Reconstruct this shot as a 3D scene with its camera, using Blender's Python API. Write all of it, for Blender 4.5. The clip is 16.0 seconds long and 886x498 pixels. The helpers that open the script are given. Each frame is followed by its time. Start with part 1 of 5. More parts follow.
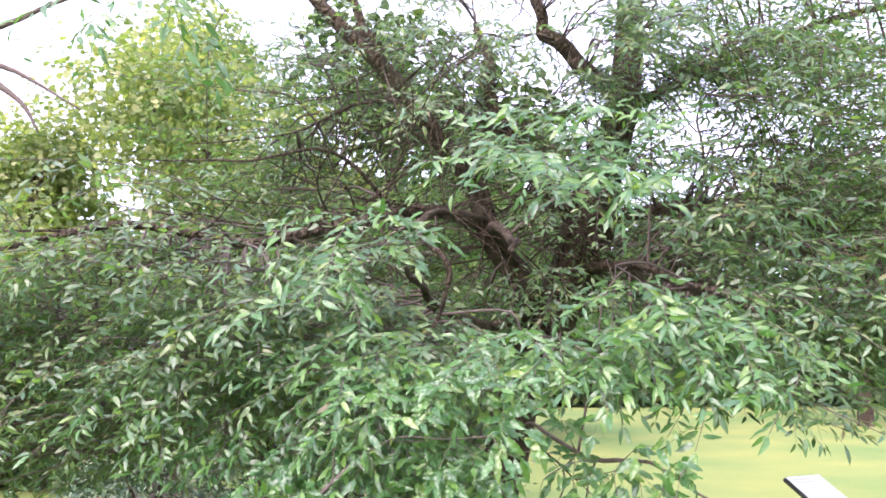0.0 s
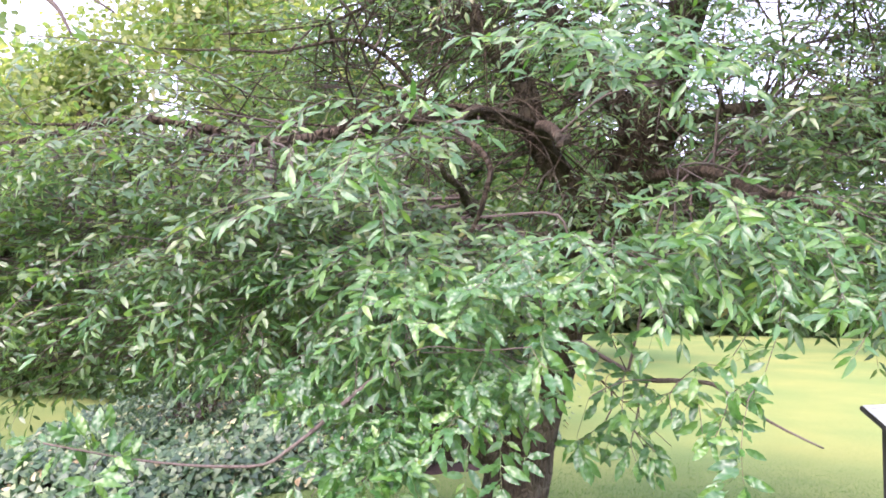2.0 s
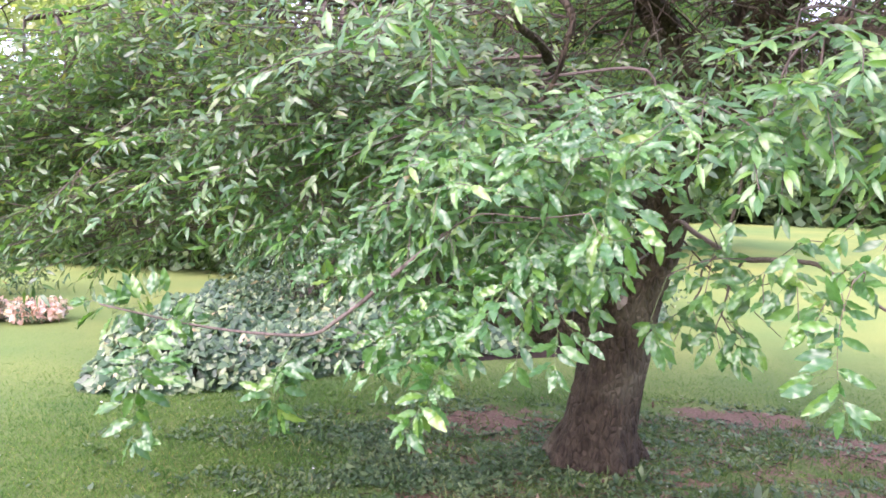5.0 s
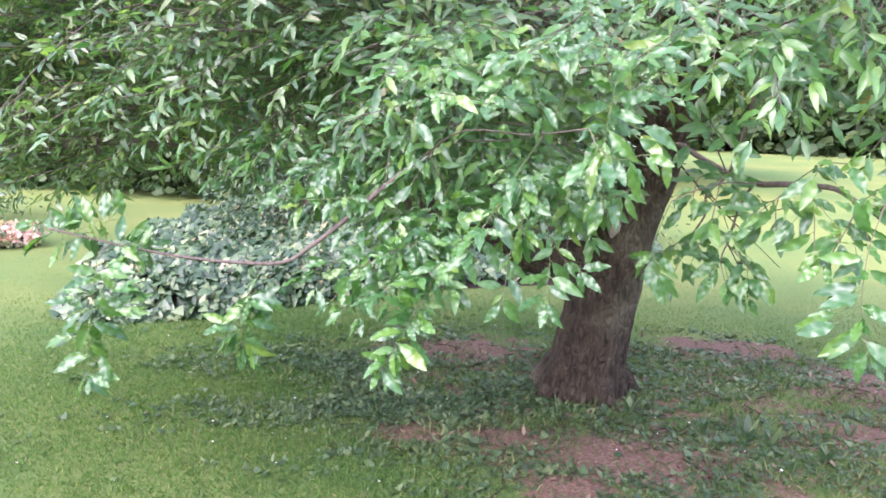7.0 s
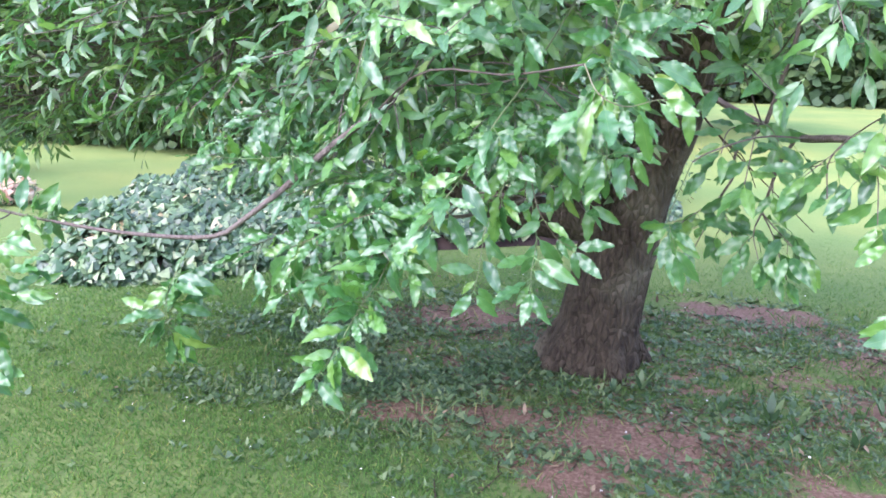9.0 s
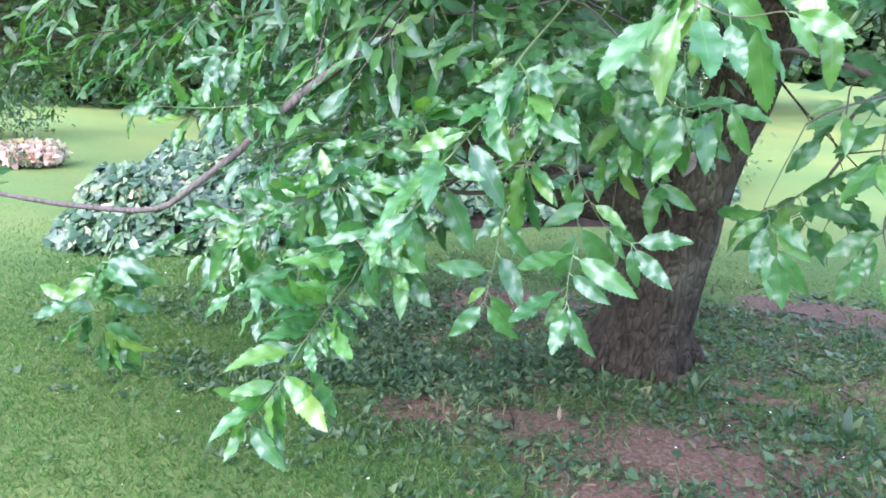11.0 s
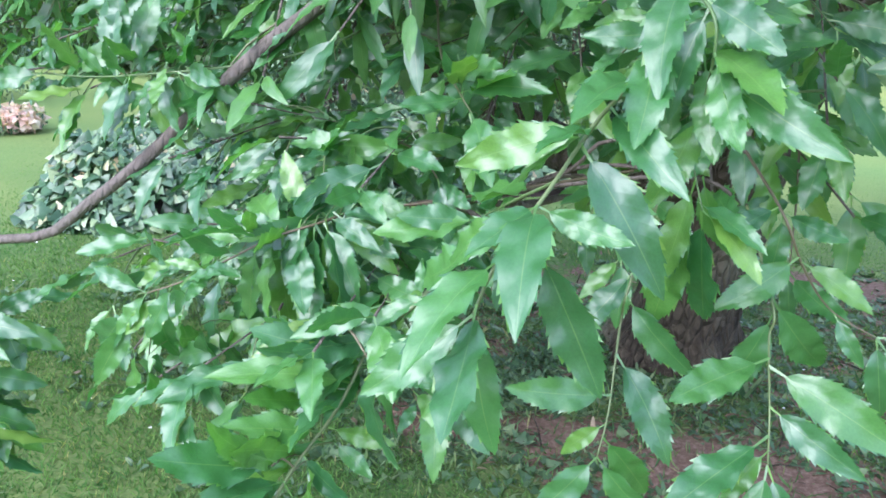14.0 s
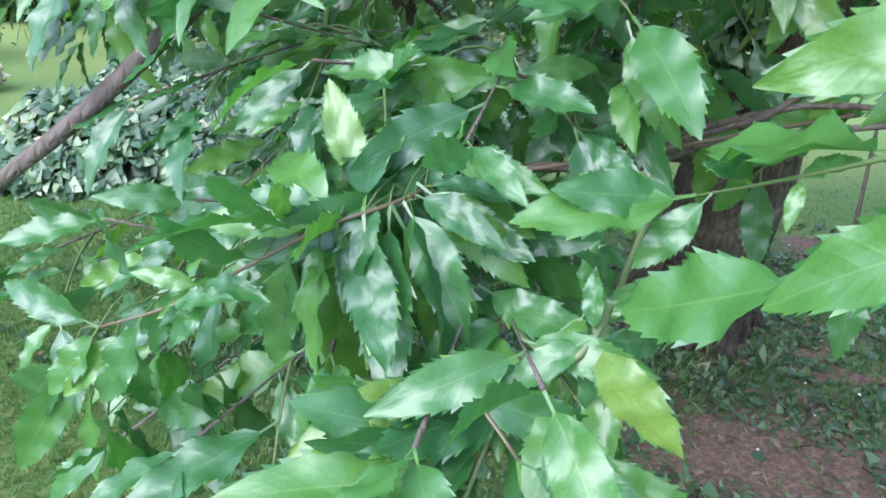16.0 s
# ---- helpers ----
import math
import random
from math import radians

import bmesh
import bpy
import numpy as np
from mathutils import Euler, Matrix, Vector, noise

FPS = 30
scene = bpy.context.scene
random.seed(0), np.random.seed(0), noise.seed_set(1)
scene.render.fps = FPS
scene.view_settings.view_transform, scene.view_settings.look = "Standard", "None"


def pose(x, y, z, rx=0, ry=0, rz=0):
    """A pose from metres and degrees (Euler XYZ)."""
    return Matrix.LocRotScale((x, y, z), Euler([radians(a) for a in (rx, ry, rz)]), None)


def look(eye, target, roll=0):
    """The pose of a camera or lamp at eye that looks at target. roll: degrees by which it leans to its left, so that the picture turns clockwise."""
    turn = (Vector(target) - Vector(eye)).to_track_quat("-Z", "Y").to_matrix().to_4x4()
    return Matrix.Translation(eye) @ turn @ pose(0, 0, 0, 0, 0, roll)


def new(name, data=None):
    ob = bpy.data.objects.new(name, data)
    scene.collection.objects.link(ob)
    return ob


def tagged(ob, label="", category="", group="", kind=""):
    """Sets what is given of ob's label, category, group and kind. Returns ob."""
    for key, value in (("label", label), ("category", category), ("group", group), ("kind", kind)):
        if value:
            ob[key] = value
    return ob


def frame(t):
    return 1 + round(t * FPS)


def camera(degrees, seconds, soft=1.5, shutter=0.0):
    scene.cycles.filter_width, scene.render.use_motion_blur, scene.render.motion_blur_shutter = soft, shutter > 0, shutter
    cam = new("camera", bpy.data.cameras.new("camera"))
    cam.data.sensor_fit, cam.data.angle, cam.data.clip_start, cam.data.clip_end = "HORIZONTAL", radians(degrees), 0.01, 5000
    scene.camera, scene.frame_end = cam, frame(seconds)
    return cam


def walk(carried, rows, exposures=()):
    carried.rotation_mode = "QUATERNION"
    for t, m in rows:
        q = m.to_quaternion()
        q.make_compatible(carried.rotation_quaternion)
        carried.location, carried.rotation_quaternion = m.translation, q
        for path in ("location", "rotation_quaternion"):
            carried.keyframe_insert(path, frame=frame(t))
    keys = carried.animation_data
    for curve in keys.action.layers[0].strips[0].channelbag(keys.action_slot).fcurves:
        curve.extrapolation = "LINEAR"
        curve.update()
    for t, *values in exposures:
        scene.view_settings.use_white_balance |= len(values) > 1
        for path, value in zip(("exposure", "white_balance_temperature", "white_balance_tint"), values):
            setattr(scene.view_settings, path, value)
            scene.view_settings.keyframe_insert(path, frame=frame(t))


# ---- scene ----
cam = camera(60.6, 16.0, soft=1.7)
PATH = [
    (0, (0.013, 0.014, 1.618), (0.032, 1.985, 1.957), -0.5),
    (0.5, (0.061, 0.081, 1.608), (0.006, 2.058, 1.901), 0.4),
    (1, (0.097, 0.15, 1.595), (-0.049, 2.131, 1.831), 1.4),
    (1.5, (0.067, 0.232, 1.581), (-0.085, 2.217, 1.771), 1.2),
    (2, (0.053, 0.312, 1.567), (-0.059, 2.304, 1.709), 0.8),
    (2.5, (0.083, 0.387, 1.559), (-0.031, 2.381, 1.655), 0.7),
    (3, (0.144, 0.457, 1.548), (-0.041, 2.448, 1.592), 0.9),
    (3.5, (0.181, 0.494, 1.538), (-0.1, 2.474, 1.536), 1.2),
    (4, (0.203, 0.519, 1.516), (-0.166, 2.484, 1.468), 2.0),
    (4.2, (0.2, 0.528, 1.508), (-0.185, 2.49, 1.445), 1.8),
    (6.3, (0.231, 0.601, 1.507), (-0.233, 2.522, 1.2), 1.6),
    (6.5, (0.226, 0.627, 1.499), (-0.224, 2.55, 1.183), 1.8),
    (7, (0.189, 0.721, 1.48), (-0.202, 2.651, 1.132), 1.9),
    (7.5, (0.173, 0.786, 1.472), (-0.161, 2.721, 1.09), 1.6),
    (8, (0.186, 0.888, 1.464), (-0.102, 2.821, 1.039), 1.5),
    (8.5, (0.216, 0.993, 1.46), (-0.161, 2.906, 1.015), 1.2),
    (8.7, (0.219, 1.027, 1.46), (-0.188, 2.932, 1.005), 1.3),
    (10.8, (0.173, 1.433, 1.385), (-0.296, 3.304, 0.86), 2.6),
    (11, (0.183, 1.462, 1.384), (-0.345, 3.315, 0.849), 2.7),
    (11.5, (0.183, 1.53, 1.378), (-0.426, 3.354, 0.831), 3.1),
    (12, (0.136, 1.623, 1.365), (-0.407, 3.465, 0.805), 3.2),
    (12.5, (0.067, 1.695, 1.362), (-0.322, 3.569, 0.783), 3.3),
    (13, (0.059, 1.768, 1.363), (-0.299, 3.643, 0.767), 2.4),
    (13.5, (0.068, 1.83, 1.359), (-0.419, 3.67, 0.743), 1.8),
    (14, (0.019, 1.866, 1.352), (-0.497, 3.69, 0.714), 2.3),
    (14.5, (-0.053, 1.892, 1.337), (-0.463, 3.741, 0.695), 3.2),
    (15, (-0.088, 1.943, 1.325), (-0.421, 3.797, 0.651), 3.4),
    (15.5, (-0.092, 2.008, 1.304), (-0.5, 3.841, 0.617), 3.2),
    (16, (-0.115, 2.05, 1.292), (-0.554, 3.86, 0.563), 2.7),
]
walk(cam, [(t, look(eye, target, roll)) for t, eye, target, roll in PATH],
     [(0.0, 1.69, 6500, 35), (1.2, 1.81, 6500, 36), (2.6, 1.79, 6500, 37), (4.0, 1.86, 6500, 38), (7.0, 1.9, 6150, 35), (11.0, 1.93, 5450, 21), (16.0, 1.5, 5480, 13)])

# ---- light ----
SUN_EL, SUN_AZ = 44.0, 208.0          # degrees; azimuth from +y towards +x
world = bpy.data.worlds.new("world")
scene.world = world
world.use_nodes = True
wn = world.node_tree.nodes
sky = wn.new("ShaderNodeTexSky")
sky.sky_type, sky.sun_disc = "NISHITA", False
sky.sun_elevation, sky.sun_rotation = radians(SUN_EL), radians(SUN_AZ)
sky.air_density, sky.dust_density, sky.ozone_density = 1.0, 5.0, 1.0
haze = wn.new("ShaderNodeMix")
haze.data_type = "RGBA"
haze.inputs[0].default_value = 0.6
haze.inputs[7].default_value = (5.9, 6.8, 8.5, 1)
world.node_tree.links.new(sky.outputs[0], haze.inputs[6])
world.node_tree.links.new(haze.outputs[2], wn["Background"].inputs[0])
wn["Background"].inputs[1].default_value = 0.165
sun = new("sun", bpy.data.lights.new("sun", "SUN"))
sun.data.energy, sun.data.angle, sun.data.color = 1.6, radians(55), (1.0, 0.97, 0.93)
a, e = radians(SUN_AZ), radians(SUN_EL)
sun.matrix_world = look((0, 0, 0), (-math.sin(a) * math.cos(e), -math.cos(a) * math.cos(e), -math.sin(e)))


# ---- materials ----
def mat(name):
    m = bpy.data.materials.new(name)
    m.use_nodes = True
    nt = m.node_tree
    return m, nt, nt.nodes["Principled BSDF"], nt.links.new


def node(nt, kind, **values):
    n = nt.nodes.new(kind)
    for k, v in values.items():
        n.inputs[k.replace("_", " ")].default_value = v
    return n


def ramp(nt, link, fac, stops):
    r = nt.nodes.new("ShaderNodeValToRGB")
    while len(r.color_ramp.elements) < len(stops):
        r.color_ramp.elements.new(0.5)
    for el, (p, c) in zip(r.color_ramp.elements, stops):
        el.position, el.color = p, (*c, 1)
    link(fac, r.inputs[0])
    return r.outputs[0]


def rnd(nt, link):
    """A random value for each island of each object."""
    g = nt.nodes.new("ShaderNodeNewGeometry")
    o = nt.nodes.new("ShaderNodeObjectInfo")
    add = nt.nodes.new("ShaderNodeMath")
    link(g.outputs["Random Per Island"], add.inputs[0])
    link(o.outputs["Random"], add.inputs[1])
    fr = nt.nodes.new("ShaderNodeMath")
    fr.operation = "FRACT"
    link(add.outputs[0], fr.inputs[0])
    return fr.outputs[0]


def leaf_mat(name, stops, rough=0.34, trans=0.35, veins=True, spec=0.5):
    m, nt, b, link = mat(name)
    col = ramp(nt, link, rnd(nt, link), stops)
    tc = nt.nodes.new("ShaderNodeTexCoord")
    no = node(nt, "ShaderNodeTexNoise", Scale=60.0, Detail=3.0)
    link(tc.outputs["Object"], no.inputs[0])
    mix = nt.nodes.new("ShaderNodeMix")
    mix.data_type, mix.blend_type = "RGBA", "MULTIPLY"
    mix.inputs[0].default_value = 0.45
    link(col, mix.inputs[6])
    link(ramp(nt, link, no.outputs[0], [(0.25, (0.62, 0.66, 0.55)), (0.7, (1.15, 1.1, 1.0))]), mix.inputs[7])
    broad = node(nt, "ShaderNodeTexNoise", Scale=1.7, Detail=3.0)
    link(tc.outputs["Object"], broad.inputs[0])
    patch = nt.nodes.new("ShaderNodeMix")
    patch.data_type, patch.blend_type = "RGBA", "MULTIPLY"
    patch.inputs[0].default_value = 1.0
    link(mix.outputs[2], patch.inputs[6])
    link(ramp(nt, link, broad.outputs[0], [(0.33, (0.78, 0.86, 0.78)), (0.67, (1.22, 1.12, 1.05))]), patch.inputs[7])
    out = patch.outputs[2]
    if veins:
        uv = nt.nodes.new("ShaderNodeUVMap")
        sep = nt.nodes.new("ShaderNodeSeparateXYZ")
        link(uv.outputs[0], sep.inputs[0])
        ab = nt.nodes.new("ShaderNodeMath")
        ab.operation = "ABSOLUTE"
        link(sep.outputs[0], ab.inputs[0])
        side = node(nt, "ShaderNodeMath")
        side.operation = "MULTIPLY_ADD"
        link(ab.outputs[0], side.inputs[0])
        side.inputs[1].default_value = -0.17
        link(sep.outputs[1], side.inputs[2])
        wv = nt.nodes.new("ShaderNodeMath")
        wv.operation = "MULTIPLY"
        wv.inputs[1].default_value = 62.0
        link(side.outputs[0], wv.inputs[0])
        sn = nt.nodes.new("ShaderNodeMath")
        sn.operation = "SINE"
        link(wv.outputs[0], sn.inputs[0])
        vein = ramp(nt, link, sn.outputs[0], [(0.0, (0, 0, 0)), (0.75, (0.05, 0.05, 0.05)), (1.0, (0.16, 0.16, 0.16))])
        rib = ramp(nt, link, ab.outputs[0], [(0.0, (1, 1, 1)), (0.02, (0.9, 0.9, 0.9)), (0.04, (0, 0, 0))])
        mx = nt.nodes.new("ShaderNodeMix")
        mx.data_type = "RGBA"
        mx.inputs[7].default_value = (0.30, 0.42, 0.14, 1)
        rf = nt.nodes.new("ShaderNodeMath")
        rf.operation = "MULTIPLY"
        rf.inputs[1].default_value = 0.22
        link(rib, rf.inputs[0])
        link(rf.outputs[0], mx.inputs[0])
        link(out, mx.inputs[6])
        out = mx.outputs[2]
        bu = node(nt, "ShaderNodeBump", Strength=0.15, Distance=0.002)
        mp = node(nt, "ShaderNodeMapping")
        mp.inputs["Scale"].default_value = (0.7, 2.2, 1.0)
        link(uv.outputs[0], mp.inputs[0])
        swell = node(nt, "ShaderNodeTexNoise", Scale=1.6, Detail=2.0)
        link(mp.outputs[0], swell.inputs[0])
        hm = nt.nodes.new("ShaderNodeMath")
        hm.operation = "MULTIPLY_ADD"
        hm.inputs[1].default_value = 4.0
        link(swell.outputs[0], hm.inputs[0])
        link(vein, hm.inputs[2])
        link(hm.outputs[0], bu.inputs["Height"])
        link(bu.outputs[0], b.inputs["Normal"])
    link(out, b.inputs["Base Color"])
    b.inputs["Roughness"].default_value = rough
    b.inputs["Specular IOR Level"].default_value = spec
    tr = nt.nodes.new("ShaderNodeBsdfTranslucent")
    tm = nt.nodes.new("ShaderNodeMix")
    tm.data_type, tm.blend_type = "RGBA", "MULTIPLY"
    tm.inputs[0].default_value = 1.0
    tm.inputs[7].default_value = (1.3, 1.45, 0.6, 1)
    link(out, tm.inputs[6])
    link(tm.outputs[2], tr.inputs[0])
    ms = nt.nodes.new("ShaderNodeMixShader")
    ms.inputs[0].default_value = trans
    link(b.outputs[0], ms.inputs[1])
    link(tr.outputs[0], ms.inputs[2])
    link(ms.outputs[0], nt.nodes["Material Output"].inputs[0])
    return m


LEAF = leaf_mat("leaf", [(0.0, (0.040, 0.130, 0.052)), (0.5, (0.062, 0.184, 0.056)), (0.86, (0.100, 0.238, 0.052)), (0.98, (0.13, 0.26, 0.054)), (1.0, (0.18, 0.28, 0.06))], rough=0.35, spec=1.0, trans=0.36)
LEAF_FAR = leaf_mat("crown_leaf", [(0.0, (0.060, 0.140, 0.076)), (0.5, (0.096, 0.195, 0.090)), (0.95, (0.165, 0.27, 0.10)), (1.0, (0.22, 0.20, 0.09))], veins=False, spec=1.0, trans=0.5, rough=0.32)
# leaf colour paled to carry the sunlight and bright haze on far trees
LEAF_SUNLIT = leaf_mat("sunlit_leaf", [(0.0, (0.14, 0.21, 0.09)), (0.6, (0.23, 0.30, 0.14)), (1.0, (0.38, 0.40, 0.22))], veins=False, trans=0.5, rough=0.5)
IVY = leaf_mat("ivy_leaf", [(0.0, (0.022, 0.06, 0.03)), (0.45, (0.05, 0.115, 0.055)), (0.8, (0.12, 0.20, 0.10)), (0.97, (0.27, 0.34, 0.20)), (1.0, (0.38, 0.28, 0.18))], veins=False, trans=0.15, rough=0.36, spec=0.6)
HEDGE = leaf_mat("hedge_leaf", [(0.0, (0.035, 0.07, 0.035)), (0.7, (0.065, 0.115, 0.05)), (1.0, (0.10, 0.15, 0.06))], veins=False, trans=0.25, rough=0.6, spec=0.3)
GRASS = leaf_mat("grass_blade", [(0.0, (0.048, 0.118, 0.040)), (0.5, (0.088, 0.186, 0.058)), (0.93, (0.145, 0.25, 0.08)), (1.0, (0.28, 0.27, 0.13))], veins=False, trans=0.42, rough=0.7, spec=0.15)
TUFT = leaf_mat("tuft_blade", [(0.0, (0.05, 0.11, 0.045)), (0.6, (0.105, 0.18, 0.075)), (0.88, (0.17, 0.21, 0.10)), (1.0, (0.28, 0.24, 0.14))], veins=False, trans=0.3, rough=0.65, spec=0.2)
WEED = leaf_mat("weed_leaf", [(0.0, (0.040, 0.090, 0.045)), (0.6, (0.085, 0.150, 0.075)), (1.0, (0.19, 0.26, 0.14))], veins=False, trans=0.25, rough=0.45, spec=0.5)
PINK = leaf_mat("pink_petal", [(0.0, (0.62, 0.40, 0.42)), (0.6, (0.74, 0.55, 0.56)), (1.0, (0.82, 0.72, 0.71))], veins=False, trans=0.3, rough=0.6, spec=0.2)
LITTER = leaf_mat("dry_leaf", [(0.0, (0.08, 0.05, 0.04)), (0.6, (0.16, 0.105, 0.085)), (1.0, (0.30, 0.23, 0.18))], veins=False, trans=0.1, rough=0.7, spec=0.2)


def bark_mat(name, dark, light, moss, scale=9.0, depth=0.018):
    m, nt, b, link = mat(name)
    tc = nt.nodes.new("ShaderNodeTexCoord")
    mp = node(nt, "ShaderNodeMapping")
    mp.inputs["Scale"].default_value = (1, 1, 0.42)
    link(tc.outputs["Object"], mp.inputs[0])
    vo = node(nt, "ShaderNodeTexVoronoi", Scale=scale * 4)
    vo.feature = "DISTANCE_TO_EDGE"
    link(mp.outputs[0], vo.inputs["Vector"])
    no = node(nt, "ShaderNodeTexNoise", Scale=scale * 3, Detail=8.0, Roughness=0.65)
    link(mp.outputs[0], no.inputs[0])
    big = node(nt, "ShaderNodeTexNoise", Scale=3.2, Detail=4.0)
    link(tc.outputs["Object"], big.inputs[0])
    c = ramp(nt, link, no.outputs[0], [(0.3, dark), (0.72, light)])
    mx = nt.nodes.new("ShaderNodeMix")
    mx.data_type = "RGBA"
    link(ramp(nt, link, big.outputs[0], [(0.52, (0, 0, 0)), (0.72, (0.8, 0.8, 0.8))]), mx.inputs[0])
    link(c, mx.inputs[6])
    mx.inputs[7].default_value = (*moss, 1)
    link(mx.outputs[2], b.inputs["Base Color"])
    b.inputs["Roughness"].default_value = 0.85
    b.inputs["Specular IOR Level"].default_value = 0.2
    hs = nt.nodes.new("ShaderNodeMath")
    hs.operation = "ADD"
    link(ramp(nt, link, vo.outputs["Distance"], [(0.0, (0, 0, 0)), (0.25, (1, 1, 1))]), hs.inputs[0])
    link(no.outputs[0], hs.inputs[1])
    bu = node(nt, "ShaderNodeBump", Strength=0.9, Distance=depth)
    link(hs.outputs[0], bu.inputs["Height"])
    link(bu.outputs[0], b.inputs["Normal"])
    return m


BARK = bark_mat("bark", (0.024, 0.018, 0.012), (0.110, 0.085, 0.058), (0.16, 0.145, 0.10))
TWIG = bark_mat("twig_bark", (0.08, 0.062, 0.055), (0.16, 0.13, 0.115), (0.15, 0.135, 0.11), 30, 0.0015)
SHOOT, nt, b, link = mat("green_shoot")
link(ramp(nt, link, rnd(nt, link), [(0, (0.075, 0.13, 0.04)), (0.6, (0.12, 0.15, 0.06)), (1, (0.12, 0.085, 0.055))]), b.inputs[0])
b.inputs["Roughness"].default_value = 0.5


def ground_mat():
    m, nt, b, link = mat("lawn_and_soil")
    tc = nt.nodes.new("ShaderNodeTexCoord")
    fine = node(nt, "ShaderNodeTexNoise", Scale=55.0, Detail=8.0, Roughness=0.7)
    mid = node(nt, "ShaderNodeTexNoise", Scale=4.2, Detail=9.0, Roughness=0.76)
    big = node(nt, "ShaderNodeTexNoise", Scale=0.35, Detail=4.0)
    for n in (fine, mid, big):
        link(tc.outputs["Object"], n.inputs[0])
    g1 = ramp(nt, link, fine.outputs[0], [(0.3, (0.135, 0.19, 0.070)), (0.7, (0.21, 0.26, 0.098))])
    g2 = ramp(nt, link, big.outputs[0], [(0.35, (0.75, 0.9, 0.8)), (0.65, (1.3, 1.12, 0.95))])
    gm = nt.nodes.new("ShaderNodeMix")
    gm.data_type, gm.blend_type = "RGBA", "MULTIPLY"
    gm.inputs[0].default_value = 1.0
    link(g1, gm.inputs[6])
    link(g2, gm.inputs[7])
    # near lawn coloured darker: the shade between the blades is painted in
    th = nt.nodes.new("ShaderNodeAttribute")
    th.attribute_name = "blade_shade"
    tm = nt.nodes.new("ShaderNodeMix")
    tm.data_type = "RGBA"
    link(th.outputs["Fac"], tm.inputs[0])
    link(gm.outputs[2], tm.inputs[6])
    dry = node(nt, "ShaderNodeTexNoise", Scale=0.9, Detail=5.0, Roughness=0.6)
    link(tc.outputs["Object"], dry.inputs[0])
    dm = nt.nodes.new("ShaderNodeMix")
    dm.data_type, dm.blend_type = "RGBA", "MULTIPLY"
    dm.inputs[0].default_value = 1.0
    link(ramp(nt, link, fine.outputs[0], [(0.3, (0.058, 0.104, 0.040)), (0.7, (0.130, 0.186, 0.070))]), dm.inputs[6])
    link(ramp(nt, link, dry.outputs[0], [(0.36, (0.72, 0.82, 0.75)), (0.64, (1.5, 1.25, 1.1))]), dm.inputs[7])
    link(dm.outputs[2], tm.inputs[7])
    soil = ramp(nt, link, fine.outputs[0], [(0.25, (0.080, 0.045, 0.032)), (0.5, (0.165, 0.103, 0.076)), (0.78, (0.37, 0.25, 0.205))])
    at = nt.nodes.new("ShaderNodeAttribute")
    at.attribute_name = "bare"
    add = nt.nodes.new("ShaderNodeMath")
    add.operation = "ADD"
    link(at.outputs["Fac"], add.inputs[0])
    link(mid.outputs[0], add.inputs[1])
    mx = nt.nodes.new("ShaderNodeMix")
    mx.data_type = "RGBA"
    link(ramp(nt, link, add.outputs[0], [(0.94, (0, 0, 0)), (1.06, (1, 1, 1))]), mx.inputs[0])
    link(tm.outputs[2], mx.inputs[6])
    link(soil, mx.inputs[7])
    link(mx.outputs[2], b.inputs["Base Color"])
    b.inputs["Roughness"].default_value = 0.95
    b.inputs["Specular IOR Level"].default_value = 0.1
    bu = node(nt, "ShaderNodeBump", Strength=0.6, Distance=0.008)
    link(fine.outputs[0], bu.inputs["Height"])
    link(bu.outputs[0], b.inputs["Normal"])
    return m


GROUND = ground_mat()


def plain(name, c0, c1, rough=0.5, scale=40.0, metal=0.0):
    m, nt, b, link = mat(name)
    tc = nt.nodes.new("ShaderNodeTexCoord")
    no = node(nt, "ShaderNodeTexNoise", Scale=scale, Detail=6.0)
    link(tc.outputs["Object"], no.inputs[0])
    link(ramp(nt, link, no.outputs[0], [(0.3, c0), (0.7, c1)]), b.inputs["Base Color"])
    b.inputs["Roughness"].default_value, b.inputs["Metallic"].default_value = rough, metal
    return m


POST = plain("dark_post", (0.02, 0.02, 0.022), (0.04, 0.04, 0.042), 0.5)
PANEL = plain("sign_panel", (0.62, 0.66, 0.70), (0.74, 0.77, 0.80), 0.25)
# print coloured pale grey: the glare over the panel is painted into it
GLARED_PRINT = plain("print", (0.42, 0.45, 0.48), (0.50, 0.53, 0.56), 0.3)
PETAL = plain("white_petal", (0.7, 0.68, 0.64), (0.8, 0.78, 0.76), 0.6)
SCAR = plain("bare_wood", (0.16, 0.13, 0.11), (0.30, 0.26, 0.23), 0.9, 30.0)
# reddish soil made nearly black: shade under the shrubs put into the colour
SOIL = plain("shaded_bank_soil", (0.018, 0.011, 0.009), (0.05, 0.028, 0.022), 0.95, 14.0)


# ---- mesh helpers ----
RNG = np.random.default_rng(7)


